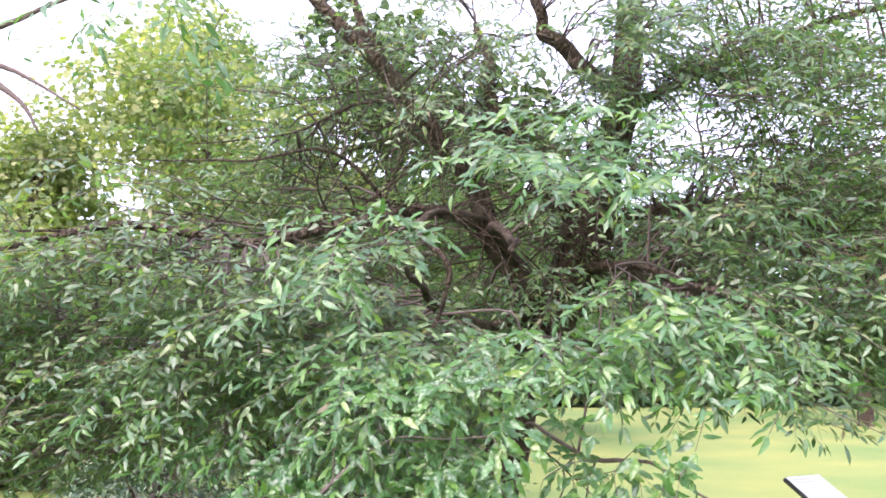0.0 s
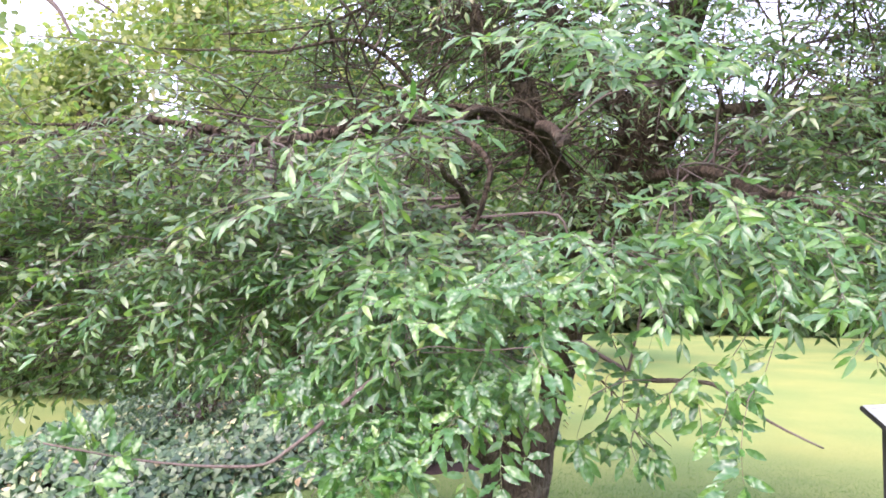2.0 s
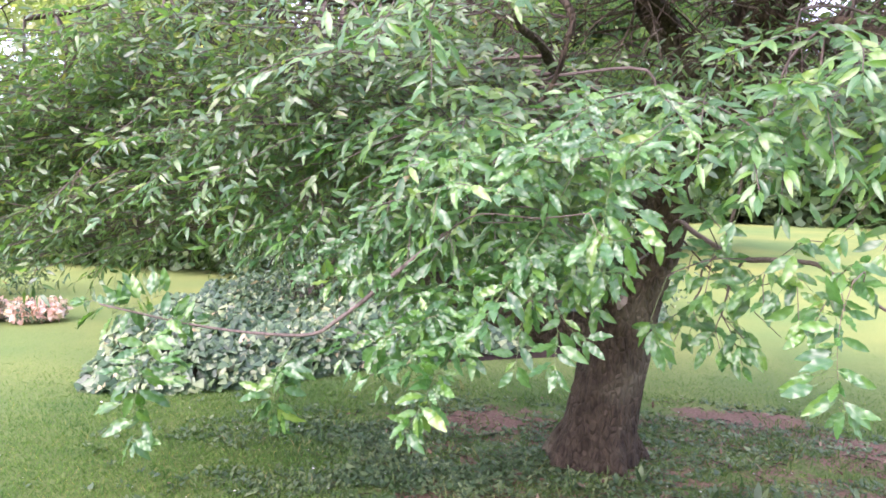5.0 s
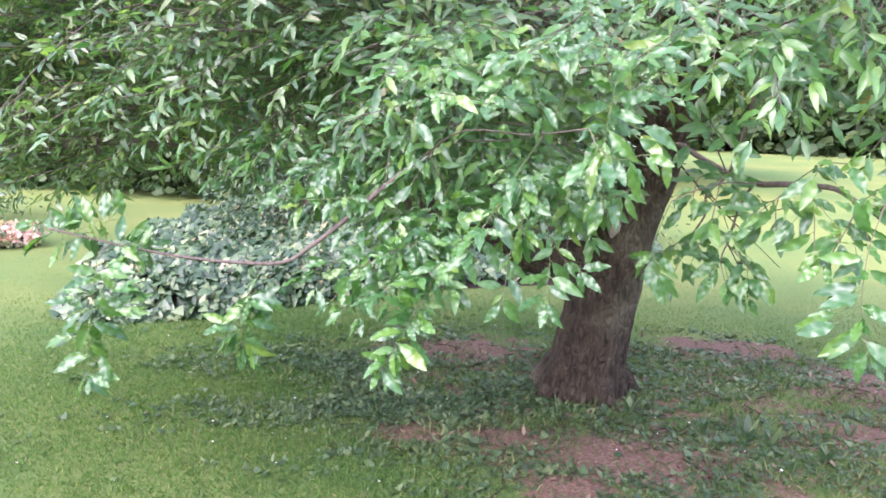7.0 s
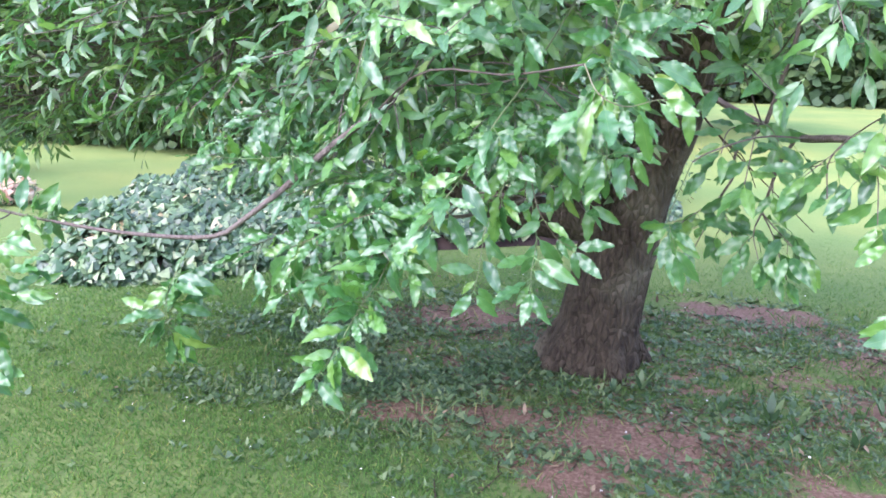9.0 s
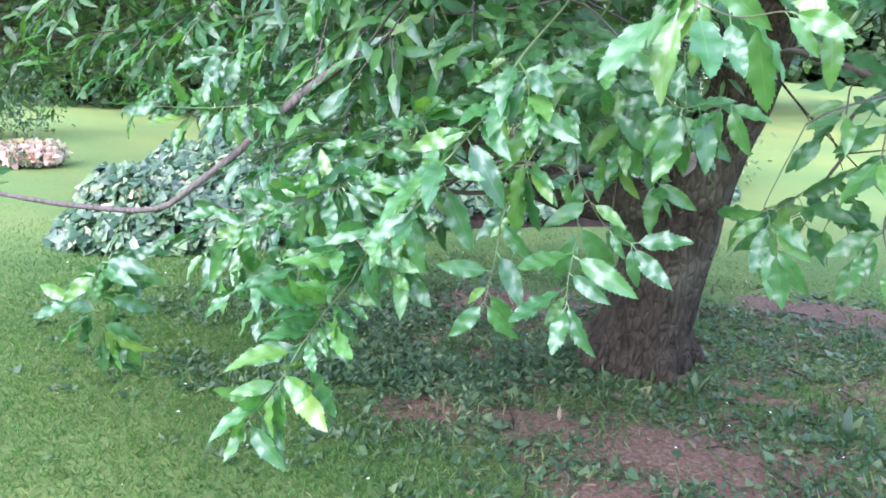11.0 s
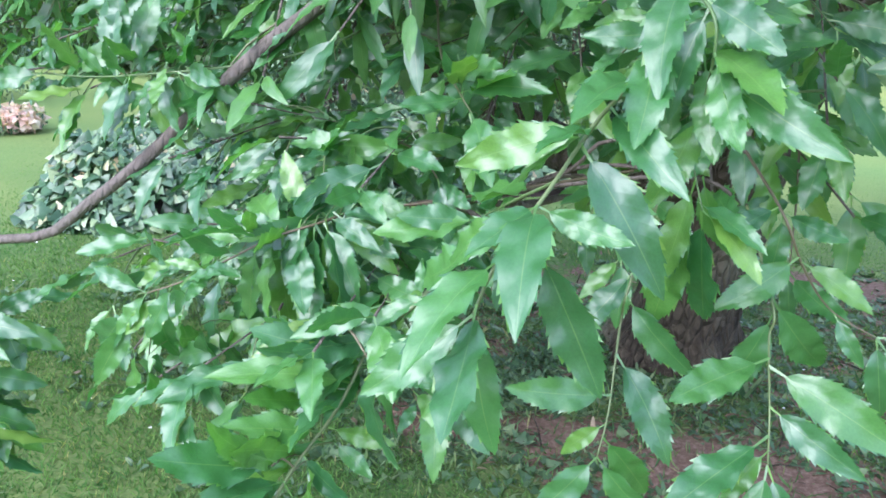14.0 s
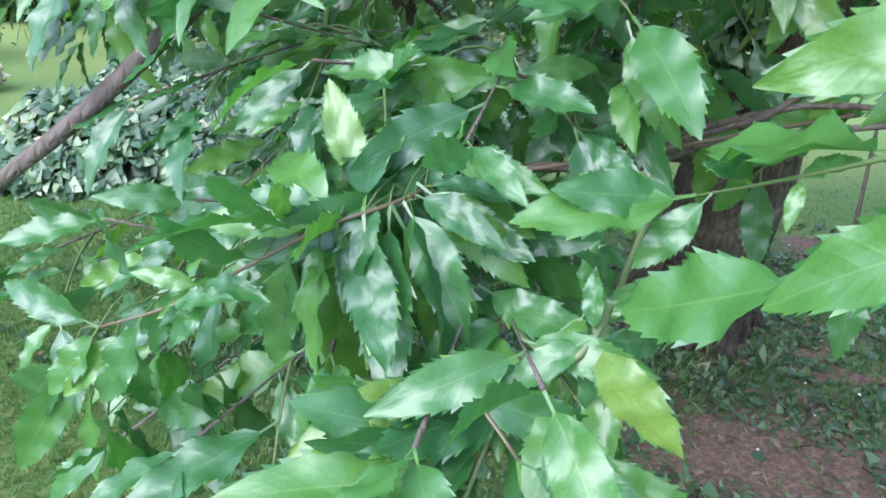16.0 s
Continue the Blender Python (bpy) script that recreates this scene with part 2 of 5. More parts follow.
def mesh_from(name, verts, tris, uvs=None, mats=(), index=None, smooth=True):
    """A mesh from arrays of vertices and triangles."""
    me = bpy.data.meshes.new(name)
    n, k = len(verts), len(tris)
    me.vertices.add(n)
    me.vertices.foreach_set("co", np.ascontiguousarray(verts, dtype=np.float32).ravel())
    me.loops.add(3 * k)
    me.loops.foreach_set("vertex_index", np.ascontiguousarray(tris, dtype=np.int32).ravel())
    me.polygons.add(k)
    me.polygons.foreach_set("loop_start", np.arange(0, 3 * k, 3, dtype=np.int32))
    for m in mats:
        me.materials.append(m)
    if index is not None:
        me.polygons.foreach_set("material_index", np.asarray(index, dtype=np.int32))
    me.polygons.foreach_set("use_smooth", np.full(k, smooth))
    if uvs is not None:
        layer = me.uv_layers.new(name="UVMap")
        layer.data.foreach_set("uv", np.ascontiguousarray(uvs[np.asarray(tris).ravel()], dtype=np.float32).ravel())
    me.update()
    me.validate()
    return me


def part(name, me, parent, label="", kind=""):
    ob = new(name, me)
    ob.parent = parent
    return tagged(ob, label, kind=kind)


def unit(v):
    v = np.asarray(v, dtype=float)
    return v / (np.linalg.norm(v) + 1e-9)


def curve(points, n):
    """A smooth line of n points through the points given."""
    p = np.asarray(points, dtype=float)
    if len(p) == 2:
        return p[0] + (p[1] - p[0]) * np.linspace(0, 1, n)[:, None]
    q = np.vstack([2 * p[0] - p[1], p, 2 * p[-1] - p[-2]])
    out = []
    for s in np.linspace(0, len(p) - 1 - 1e-6, n):
        i, f = int(s), s - int(s)
        a, b_, c, d = q[i:i + 4]
        out.append(0.5 * (2 * b_ + (c - a) * f + (2 * a - 5 * b_ + 4 * c - d) * f * f + (3 * b_ - a - 3 * c + d) * f ** 3))
    return np.array(out)


class Pile:
    """Gathers vertices and triangles of many small pieces for one mesh."""

    def __init__(self):
        self.v, self.f, self.u, self.m, self.n = [], [], [], [], 0

    def add(self, v, f, u=None, m=0):
        self.v.append(v)
        self.f.append(np.asarray(f) + self.n)
        self.u.append(np.zeros((len(v), 2)) if u is None else u)
        self.m.append(np.full(len(f), m))
        self.n += len(v)

    def tube(self, line, radii, sides=6, m=0, rough=0.0):
        line = np.asarray(line)
        k = len(line)
        r = np.interp(np.linspace(0, 1, k), np.linspace(0, 1, len(radii)), radii)
        tan = np.gradient(line, axis=0)
        tan /= np.linalg.norm(tan, axis=1)[:, None] + 1e-9
        ref = np.array([0.31, 0.95, 0.05]) if abs(tan[0][2]) > 0.6 else np.array([0.1, 0.05, 1.0])
        s = np.cross(tan, ref)
        s /= np.linalg.norm(s, axis=1)[:, None] + 1e-9
        t = np.cross(tan, s)
        a = np.linspace(0, 2 * np.pi, sides, endpoint=False)
        rr = r[:, None] * np.ones(sides)
        if rough:
            for i in range(k):
                for j in range(sides):
                    c = np.array([math.cos(a[j]) * 1.7, math.sin(a[j]) * 1.7, i * 0.16])
                    rr[i, j] *= 1 + rough * noise.noise(Vector(c)) + rough * 0.5 * noise.noise(Vector(c * 3.1))
        v = (line[:, None] + rr[..., None] * (np.cos(a)[None, :, None] * s[:, None] + np.sin(a)[None, :, None] * t[:, None])).reshape(-1, 3)
        i, j = np.meshgrid(np.arange(k - 1), np.arange(sides), indexing="ij")
        q0, q1 = i * sides + j, i * sides + (j + 1) % sides
        f = np.concatenate([np.stack([q0, q1, q1 + sides], -1).reshape(-1, 3), np.stack([q0, q1 + sides, q0 + sides], -1).reshape(-1, 3)])
        caps = [[k * sides - sides, k * sides - sides + c, k * sides - sides + c + 1] for c in range(1, sides - 1)]
        self.add(v, np.concatenate([f, caps]), m=m)

    def scatter(self, shape, pos, along, normal, size, m=0):
        """Copies of a small shape (verts, tris, uvs), its y along, its z along the normal."""
        v, f, u = shape
        pos, along, normal = (np.asarray(x, dtype=float) for x in (pos, along, normal))
        size = np.asarray(size, dtype=float)
        if not len(pos):
            return
        y = along / (np.linalg.norm(along, axis=1)[:, None] + 1e-9)
        x = np.cross(y, normal)
        x /= np.linalg.norm(x, axis=1)[:, None] + 1e-9
        z = np.cross(x, y)
        b_ = np.stack([x, y, z], 1)
        w = np.einsum("vk,nkc->nvc", v, b_) * size[:, None, None] + pos[:, None]
        n = len(pos)
        self.add(w.reshape(-1, 3), (f[None] + (np.arange(n) * len(v))[:, None, None]).reshape(-1, 3), np.tile(u, (n, 1)), m)

    def mesh(self, name, mats, smooth=True):
        return mesh_from(name, np.concatenate(self.v), np.concatenate(self.f), np.concatenate(self.u), mats, np.concatenate(self.m), smooth)


def leaf_shape(rows, teeth, width, fold, bend, wave, seed, twist=0.0):
    """An oblong pointed blade with a fold along its midrib, waved sides, forward saw teeth on its margin and a short stalk; 1 long."""
    v, u, f = [], [], []

    def at(s, k):
        """The point at s along the blade and k across it, -1 to 1."""
        half = width * 0.5 * (math.sin(math.pi / 2 * s / 0.42) ** 0.62 if s < 0.42 else math.cos(math.pi / 2 * (s - 0.42) / 0.58) ** 0.85)
        lift = fold * abs(k) * half * (1 - 0.35 * abs(k))
        w = wave * half * abs(k) * math.sin((17 + 3 * (seed % 3)) * s + seed * 1.9 + (1.7 if k > 0 else 0.0))
        a = twist * (s - 0.4)
        x, z = k * half, lift + w
        return (x * math.cos(a) - z * math.sin(a) + 0.09 * math.sin(seed * 2.3) * s * s, 0.13 + 0.87 * s, x * math.sin(a) + z * math.cos(a) - bend * s * s)

    for i in range(rows + 1):
        s = min(max(i / rows, 0.004), 0.996)
        for k in ((-1, -0.5, 0, 0.5, 1) if teeth else (-1, 0, 1)):
            v.append(at(s, k))
            u.append((k, s))
    c = 5 if teeth else 3
    for i in range(rows):
        for k in range(c - 1):
            a0 = c * i + k
            f += [(a0, a0 + 1, a0 + c + 1), (a0, a0 + c + 1, a0 + c)]
    for i in range(teeth):
        s0, s1 = 0.07 + 0.87 * i / teeth, 0.07 + 0.87 * (i + 1) / teeth
        for k in (-1, 1):
            a0, a1, tip = at(s0, k * 0.96), at(s1, k * 0.96), at(s1, k * (1.0 + 0.05 / max(width, 0.1)))
            n = len(v)
            v += [a0, a1, (tip[0], tip[1] + 0.02, tip[2])]
            u += [(k, s0), (k, s1), (k, s1)]
            f.append((n, n + 1, n + 2) if k < 0 else (n, n + 2, n + 1))
    n = len(v)
    v += [(-0.012, 0, 0.01), (0.012, 0, 0.01), (0.007, 0.15, 0.0), (-0.007, 0.15, 0.0)]
    u += [(0, 0)] * 4
    f += [(n, n + 1, n + 2), (n, n + 2, n + 3)]
    return np.array(v), np.array(f), np.array(u)


NEAR_LEAVES = [leaf_shape(14, 12, 0.30, 0.42, 0.10, 0.22, 1, 0.3), leaf_shape(14, 12, 0.28, 0.55, 0.24, 0.20, 2, -0.5), leaf_shape(14, 11, 0.33, 0.30, 0.02, 0.25, 3, 0.4),
               leaf_shape(14, 12, 0.30, 0.45, 0.34, 0.20, 4, -0.3), leaf_shape(14, 11, 0.29, 0.32, -0.10, 0.27, 5, 0.7), leaf_shape(14, 13, 0.31, 0.38, 0.20, 0.23, 6, -0.7)]
MID_LEAVES = [leaf_shape(9, 0, 0.245, 0.42, 0.14, 0.16, 1, 0.3), leaf_shape(9, 0, 0.225, 0.55, 0.28, 0.16, 2, -0.5), leaf_shape(9, 0, 0.265, 0.30, 0.04, 0.20, 3, 0.4),
              leaf_shape(9, 0, 0.24, 0.45, 0.38, 0.15, 4, -0.3), leaf_shape(9, 0, 0.23, 0.32, -0.08, 0.22, 5, 0.7)]


def far_leaf(width, fold, bend, twist):
    """The same blade in few faces, for leaves that stay far off; 1 long."""
    v, u = [(0.0, 0.0, 0.0), (0.0, 0.13, 0.0)], [(0, 0), (0, 0)]
    for s, h in ((0.3, 0.95), (0.68, 0.74)):
        c, n = math.cos(twist * (s - 0.4)), math.sin(twist * (s - 0.4))
        for k in (-1, 0, 1):
            x, z = k * h * width / 2, fold * abs(k) * h * width / 3
            v.append((x * c - z * n, 0.13 + 0.87 * s, x * n + z * c - bend * s * s))
            u.append((k, s))
    v.append((0.03 * math.sin(9 * width), 1.0, -bend))
    u.append((0, 1))
    f = [(0, 3, 1), (1, 3, 2), (1, 4, 3), (2, 3, 6), (2, 6, 5), (3, 4, 7), (3, 7, 6), (5, 6, 8), (6, 7, 8)]
    return np.array(v), np.array(f), np.array(u)


FAR_LEAVES = [far_leaf(0.27, 0.35, 0.15, 0.3), far_leaf(0.24, 0.4, 0.28, -0.4), far_leaf(0.29, 0.2, 0.02, 0.4)]
CLUMP = (np.array([(-0.5, -0.35, 0), (0.45, -0.4, 0.12), (0.55, 0.3, 0), (-0.1, 0.6, 0.18), (-0.55, 0.2, 0.05)]),
         np.array([(0, 1, 2), (0, 2, 3), (0, 3, 4)]), np.zeros((5, 2)))
IVY_LEAF = (np.array([(0, 0, 0), (-0.5, 0.1, 0.06), (-0.32, 0.5, 0), (0, 1.0, -0.1), (0.32, 0.5, 0), (0.5, 0.1, 0.06), (0, 0.45, 0.06)]),
            np.array([(0, 6, 1), (1, 6, 2), (2, 6, 3), (3, 6, 4), (4, 6, 5), (5, 6, 0)]), np.zeros((7, 2)))
BLADE = (np.array([(-0.06, 0, 0), (0.06, 0, 0), (0.04, 0.6, 0.06), (0, 1.0, 0.25)]), np.array([(0, 1, 2), (0, 2, 3)]), np.zeros((4, 2)))
TUFT_BLADE = (np.array([(-0.022, 0, 0), (0.022, 0, 0), (0.016, 0.55, 0.05), (0, 1.0, 0.3)]), np.array([(0, 1, 2), (0, 2, 3)]), np.zeros((4, 2)))


# ---- ground ----
SOIL_PATCHES = [(-1.6, 4.3, 0.36, 0.18), (0.35, 4.0, 0.36, 0.19), (1.45, 5.95, 0.5, 0.25), (-0.57, 5.33, 0.35, 0.22), (-0.32, 3.52, 0.13, 0.08), (-0.58, 4.0, 0.14, 0.13), (2.3, 5.5, 0.6, 0.3), (1.7, 4.6, 0.4, 0.12), (0.0, 3.25, 0.2, 0.1), (1.3, 3.7, 0.25, 0.1), (0.15, 3.62, 0.14, 0.1), (-0.2, 4.1, 0.12, 0.1)]


def ground_z(x, y):
    rise = np.clip(np.asarray(y) - 9.0, 0, 40) * 0.016 * np.clip((np.asarray(x) + 2.0) / 6.0, 0, 1)
    return rise + 0.012 * np.sin(np.asarray(x) * 1.7) * np.cos(np.asarray(y) * 1.3)


def under_tree(x, y):
    """1 in the worn patch round the trunk, 0 on the open lawn."""
    d = np.hypot((x - 0.75) / 2.5, (y - 4.75) / 1.35) + 0.12 * np.sin(3.1 * x + 1.3 * y) + 0.08 * np.sin(5.3 * y - 2.2 * x)
    return np.clip((1.15 - d) / 0.35, 0, 1)


def bare(x, y):
    b = 0.45 * under_tree(x, y)
    for px, py, sx, sy in SOIL_PATCHES:
        b = b + 0.3 * np.exp(-((x - px) / sx) ** 2 - ((y - py) / sy) ** 2)
    return b


def turf(x, y):
    """How thickly the lawn's blades stand: full near the tree, thinning out far away."""
    return np.clip((9.5 - y) / 4.0, 0, 1) * np.clip((6.0 - np.abs(x)) / 3.0, 0, 1) * np.clip((y - 1.3) / 1.8, 0, 1)


def build_ground():
    xs = np.unique(np.concatenate([np.linspace(-900, -60, 12), np.linspace(-60, -8, 20), np.linspace(-8, 8, 110), np.linspace(8, 60, 24), np.linspace(60, 900, 12)]))
    ys = np.unique(np.concatenate([np.linspace(-900, -20, 12), np.linspace(-20, 1, 14), np.linspace(1, 12, 90), np.linspace(12, 70, 34), np.linspace(70, 900, 12)]))
    x, y = np.meshgrid(xs, ys)
    z = ground_z(x, y)
    v = np.stack([x, y, z], -1).reshape(-1, 3)
    ny, nx = x.shape
    i, j = np.meshgrid(np.arange(ny - 1), np.arange(nx - 1), indexing="ij")
    q = (i * nx + j).ravel()
    f = np.concatenate([np.stack([q, q + 1, q + nx + 1], 1), np.stack([q, q + nx + 1, q + nx], 1)])
    me = mesh_from("ground", v, f, mats=[GROUND])
    at = me.attributes.new("bare", "FLOAT", "POINT")
    at.data.foreach_set("value", bare(v[:, 0], v[:, 1]).astype(np.float32))
    # mask of the painted shade, following the density of the blades
    at = me.attributes.new("blade_shade", "FLOAT", "POINT")
    at.data.foreach_set("value", turf(v[:, 0], v[:, 1]).astype(np.float32))
    return tagged(new("ground", me), "mown green lawn worn to reddish soil beneath the tree", "lawn", kind="structure")


ground = build_ground()


def on_ground(n, x0, x1, y0, y1):
    x, y = RNG.uniform(x0, x1, n), RNG.uniform(y0, y1, n)
    return x, y


def rand_dirs(n, up):
    d = RNG.normal(size=(n, 3))
    d[:, 2] = np.abs(d[:, 2]) * 0.5 + up
    return d / np.linalg.norm(d, axis=1)[:, None]


def build_grass():
    p = Pile()
    x, y = on_ground(230000, -6.0, 6.0, 1.5, 9.5)
    x2, y2 = RNG.normal(0, 2.3, 230000), RNG.normal(4.2, 1.4, 230000)
    x, y = np.concatenate([x, x2]), np.concatenate([y, y2])
    keep = RNG.random(len(x)) > np.clip(under_tree(x, y) * 0.75 + (bare(x, y) > 0.5) * 0.5 + 1 - turf(x, y), 0, 0.97)
    x, y = x[keep], y[keep]
    n = len(x)
    pos = np.stack([x, y, ground_z(x, y) - 0.002], 1)
    p.scatter(BLADE, pos, rand_dirs(n, 0.75), rand_dirs(n, 0.0), RNG.uniform(0.016, 0.036, n) * (0.3 + 0.7 * turf(x, y)))
    tagged(new("lawn_grass", p.mesh("lawn_grass", [GRASS])), "short green mown grass with a few straw blades", "grass", kind="stuff")


def build_weeds():
    p = Pile()
    x, y = on_ground(22000, -2.3, 4.2, 3.0, 6.6)
    k = (RNG.random(len(x)) < under_tree(x, y) * 0.9) & (RNG.random(len(x)) > np.clip((bare(x, y) - 0.52) * 7.0, 0, 0.97)) & (np.hypot(x - 0.18, y - 4.85) > 0.27)
    x, y = x[k], y[k]
    clump = np.sin(4.1 * x + 2 * np.sin(3.3 * y)) + np.sin(5.2 * y - 1.7 * x)
    k = clump > -1.2
    x, y = x[k], y[k]
    for i in range(5):
        n = len(x)
        a = RNG.uniform(0, 6.28, n)
        d = np.stack([np.cos(a), np.sin(a), RNG.uniform(0.1, 1.0, n)], 1)
        pos = np.stack([x + 0.01 * np.cos(a), y + 0.01 * np.sin(a), ground_z(x, y)], 1)
        p.scatter(IVY_LEAF if i % 2 else FAR_LEAVES[2], pos, d, np.tile((0, 0, 1.0), (n, 1)) + RNG.normal(0, 0.2, (n, 3)), RNG.uniform(0.010, 0.034, n) * np.where(RNG.random(n) < 0.1, 1.5, 1.0))
    tagged(new("ground_weeds", p.mesh("ground_weeds", [WEED])), "low broad-leaved weeds growing in bare soil", "weeds", kind="stuff")
    p = Pile()
    x, y = on_ground(3000, -2.2, 4.2, 3.0, 6.6)
    k = RNG.random(len(x)) < under_tree(x, y)
    x, y = x[k], y[k]
    n = len(x)
    p.scatter(FAR_LEAVES[0], np.stack([x, y, ground_z(x, y) + 0.008], 1), rand_dirs(n, -0.2), np.tile((0, 0, 1.0), (n, 1)) + RNG.normal(0, 0.3, (n, 3)), RNG.uniform(0.025, 0.07, n))
    tagged(new("leaf_litter", p.mesh("leaf_litter", [LITTER])), "dry brown fallen leaves scattered on soil", "leaf litter", kind="stuff")


def build_tufts():
    """Longer unmown grass in tufts along the worn patch, and dead twigs lying on it."""
    p = Pile()
    c = 330
    cx, cy = RNG.uniform(-2.0, 3.6, c), RNG.uniform(3.05, 6.2, c)
    k = (under_tree(cx, cy) > 0.1) & (np.hypot(cx - 0.18, cy - 4.85) > 0.32) & ((cy < 3.9) | (RNG.random(c) < 0.5))
    for x, y in zip(cx[k], cy[k]):
        n = 34
        px, py = x + RNG.normal(0, 0.075, n), y + RNG.normal(0, 0.075, n)
        p.scatter(TUFT_BLADE, np.stack([px, py, ground_z(px, py) - 0.003], 1), rand_dirs(n, 0.8), rand_dirs(n, 0.0), RNG.uniform(0.03, 0.075, n))
    tagged(new("grass_tufts", p.mesh("grass_tufts", [TUFT])), "ragged longer grass in the worn soil", "grass", kind="stuff")
    p = Pile()
    for i in range(150):
        x, y = RNG.uniform(-1.6, 3.6), RNG.uniform(3.2, 6.2)
        if under_tree(x, y) < 0.3:
            continue
        a, ln = RNG.uniform(0, 3.14), RNG.uniform(0.04, 0.2)
        z = float(ground_z(x, y)) + 0.006
        d = np.array((math.cos(a), math.sin(a), 0.0)) * ln / 2
        m = np.array((x, y, z)) + np.append(RNG.normal(0, 0.01, 2), 0.006)
        p.tube(curve([np.array((x, y, z)) - d, m, np.array((x, y, z)) + d], 5), [0.0035, 0.002], 4)
    tagged(new("fallen_twigs", p.mesh("fallen_twigs", [BARK])), "small dead twigs lying on bare soil", "twigs", kind="stuff")


def build_petals():
    p = Pile()
    x, y = on_ground(170, -3.2, 3.6, 2.8, 6.5)
    n = len(x)
    p.scatter(IVY_LEAF, np.stack([x, y, ground_z(x, y) + RNG.uniform(0.012, 0.03, n)], 1), rand_dirs(n, -0.2), np.tile((0, 0, 1.0), (n, 1)) + RNG.normal(0, 0.2, (n, 3)), RNG.uniform(0.006, 0.013, n))
    tagged(new("fallen_petals", p.mesh("fallen_petals", [PETAL])), "small white fallen petals scattered over the grass", "petals", kind="stuff")


build_tufts()
build_petals()


def build_dock(x, y, h, seed):
    """A tuft of upright tongue-shaped leaves."""
    r = np.random.default_rng(seed)
    p = Pile()
    n = 7
    a = r.uniform(0, 6.28, n)
    d = np.stack([np.cos(a) * 0.45, np.sin(a) * 0.45, np.ones(n)], 1)
    nm = np.stack([-np.cos(a), -np.sin(a), np.full(n, 0.4)], 1)
    p.scatter(FAR_LEAVES[2], np.tile((0, 0, -0.01), (n, 1)) + d * 0.01, d, nm, r.uniform(0.7, 1.1, n) * h)
    ob = new("dock_plant", p.mesh("dock_plant", [WEED]))
    ob.location = (x, y, float(ground_z(x, y)))
    tagged(ob, "small tuft of upright tongue-shaped green leaves in soil", "weed", "weeds round the trunk")


build_grass()
build_weeds()


def build_creeping_weeds():
    """A thicker mat of broad-leaved weeds on the ivy's side of the trunk, thinning at its rim."""
    r = np.random.default_rng(61)
    p = Pile()
    x, y = r.normal(-0.9, 0.6, 3000), r.normal(4.5, 0.42, 3000)
    soil = bare(x, y) - 0.45 * under_tree(x, y)
    clump = np.sin(6.1 * x + 2 * np.sin(4.3 * y)) + np.sin(7.2 * y - 2.7 * x)
    k = (r.random(len(x)) > np.clip(soil * 5.0, 0, 0.95)) & (clump > -0.4) & (np.hypot(x - 0.18, y - 4.85) > 0.3) & (y > 3.2)
    x, y = x[k], y[k]
    n = len(x)
    for i in range(5):
        a = r.uniform(0, 6.28, n)
        d = np.stack([np.cos(a), np.sin(a), r.uniform(0.2, 1.1, n)], 1)
        pos = np.stack([x + 0.012 * np.cos(a), y + 0.012 * np.sin(a), ground_z(x, y) + 0.003], 1)
        p.scatter(IVY_LEAF if i % 2 else FAR_LEAVES[2], pos, d, np.tile((0, 0, 1.0), (n, 1)) + r.normal(0, 0.25, (n, 3)), r.uniform(0.018, 0.048, n))
    tagged(new("creeping_weeds", p.mesh("creeping_weeds", [WEED])), "thick mat of creeping broad-leaved weeds beside the trunk", "weeds", kind="stuff")


build_creeping_weeds()
for i, (x, y, h) in enumerate([(0.42, 4.5, 0.16), (0.3, 4.42, 0.12), (0.75, 4.35, 0.14), (0.95, 4.3, 0.2), (1.05, 4.28, 0.15), (1.45, 4.5, 0.14), (-0.15, 4.45, 0.1), (1.25, 4.15, 0.16)]):
    build_dock(x, y, h * 0.72, i)

# ---- ivy bed and soil bank ----
BED_X = [-4.2, -3.75, -3.45, -3.02, -2.7, -2.4, -1.95, -1.63, -0.9, 0.2, 1.0]
BED_Y = [8.5, 6.2, 5.2, 5.18, 5.33, 5.6, 6.18, 6.6, 6.95, 7.7, 9.2]


def bed_front(x):
    return np.interp(x, BED_X, BED_Y)


def bed_z(x, y):
    d = np.clip(y - bed_front(x), 0, None)
    fade = np.clip((0.9 - np.asarray(x)) / 0.5, 0, 1)
    return (0.27 * (1 - np.exp(-d / 0.25)) + 0.07 * np.sin(3.3 * x + 1.1 * y) * np.clip(d * 3, 0, 1) + 0.05 * np.sin(6.1 * y + 2.4 * x) * np.clip(d * 3, 0, 1)) * fade


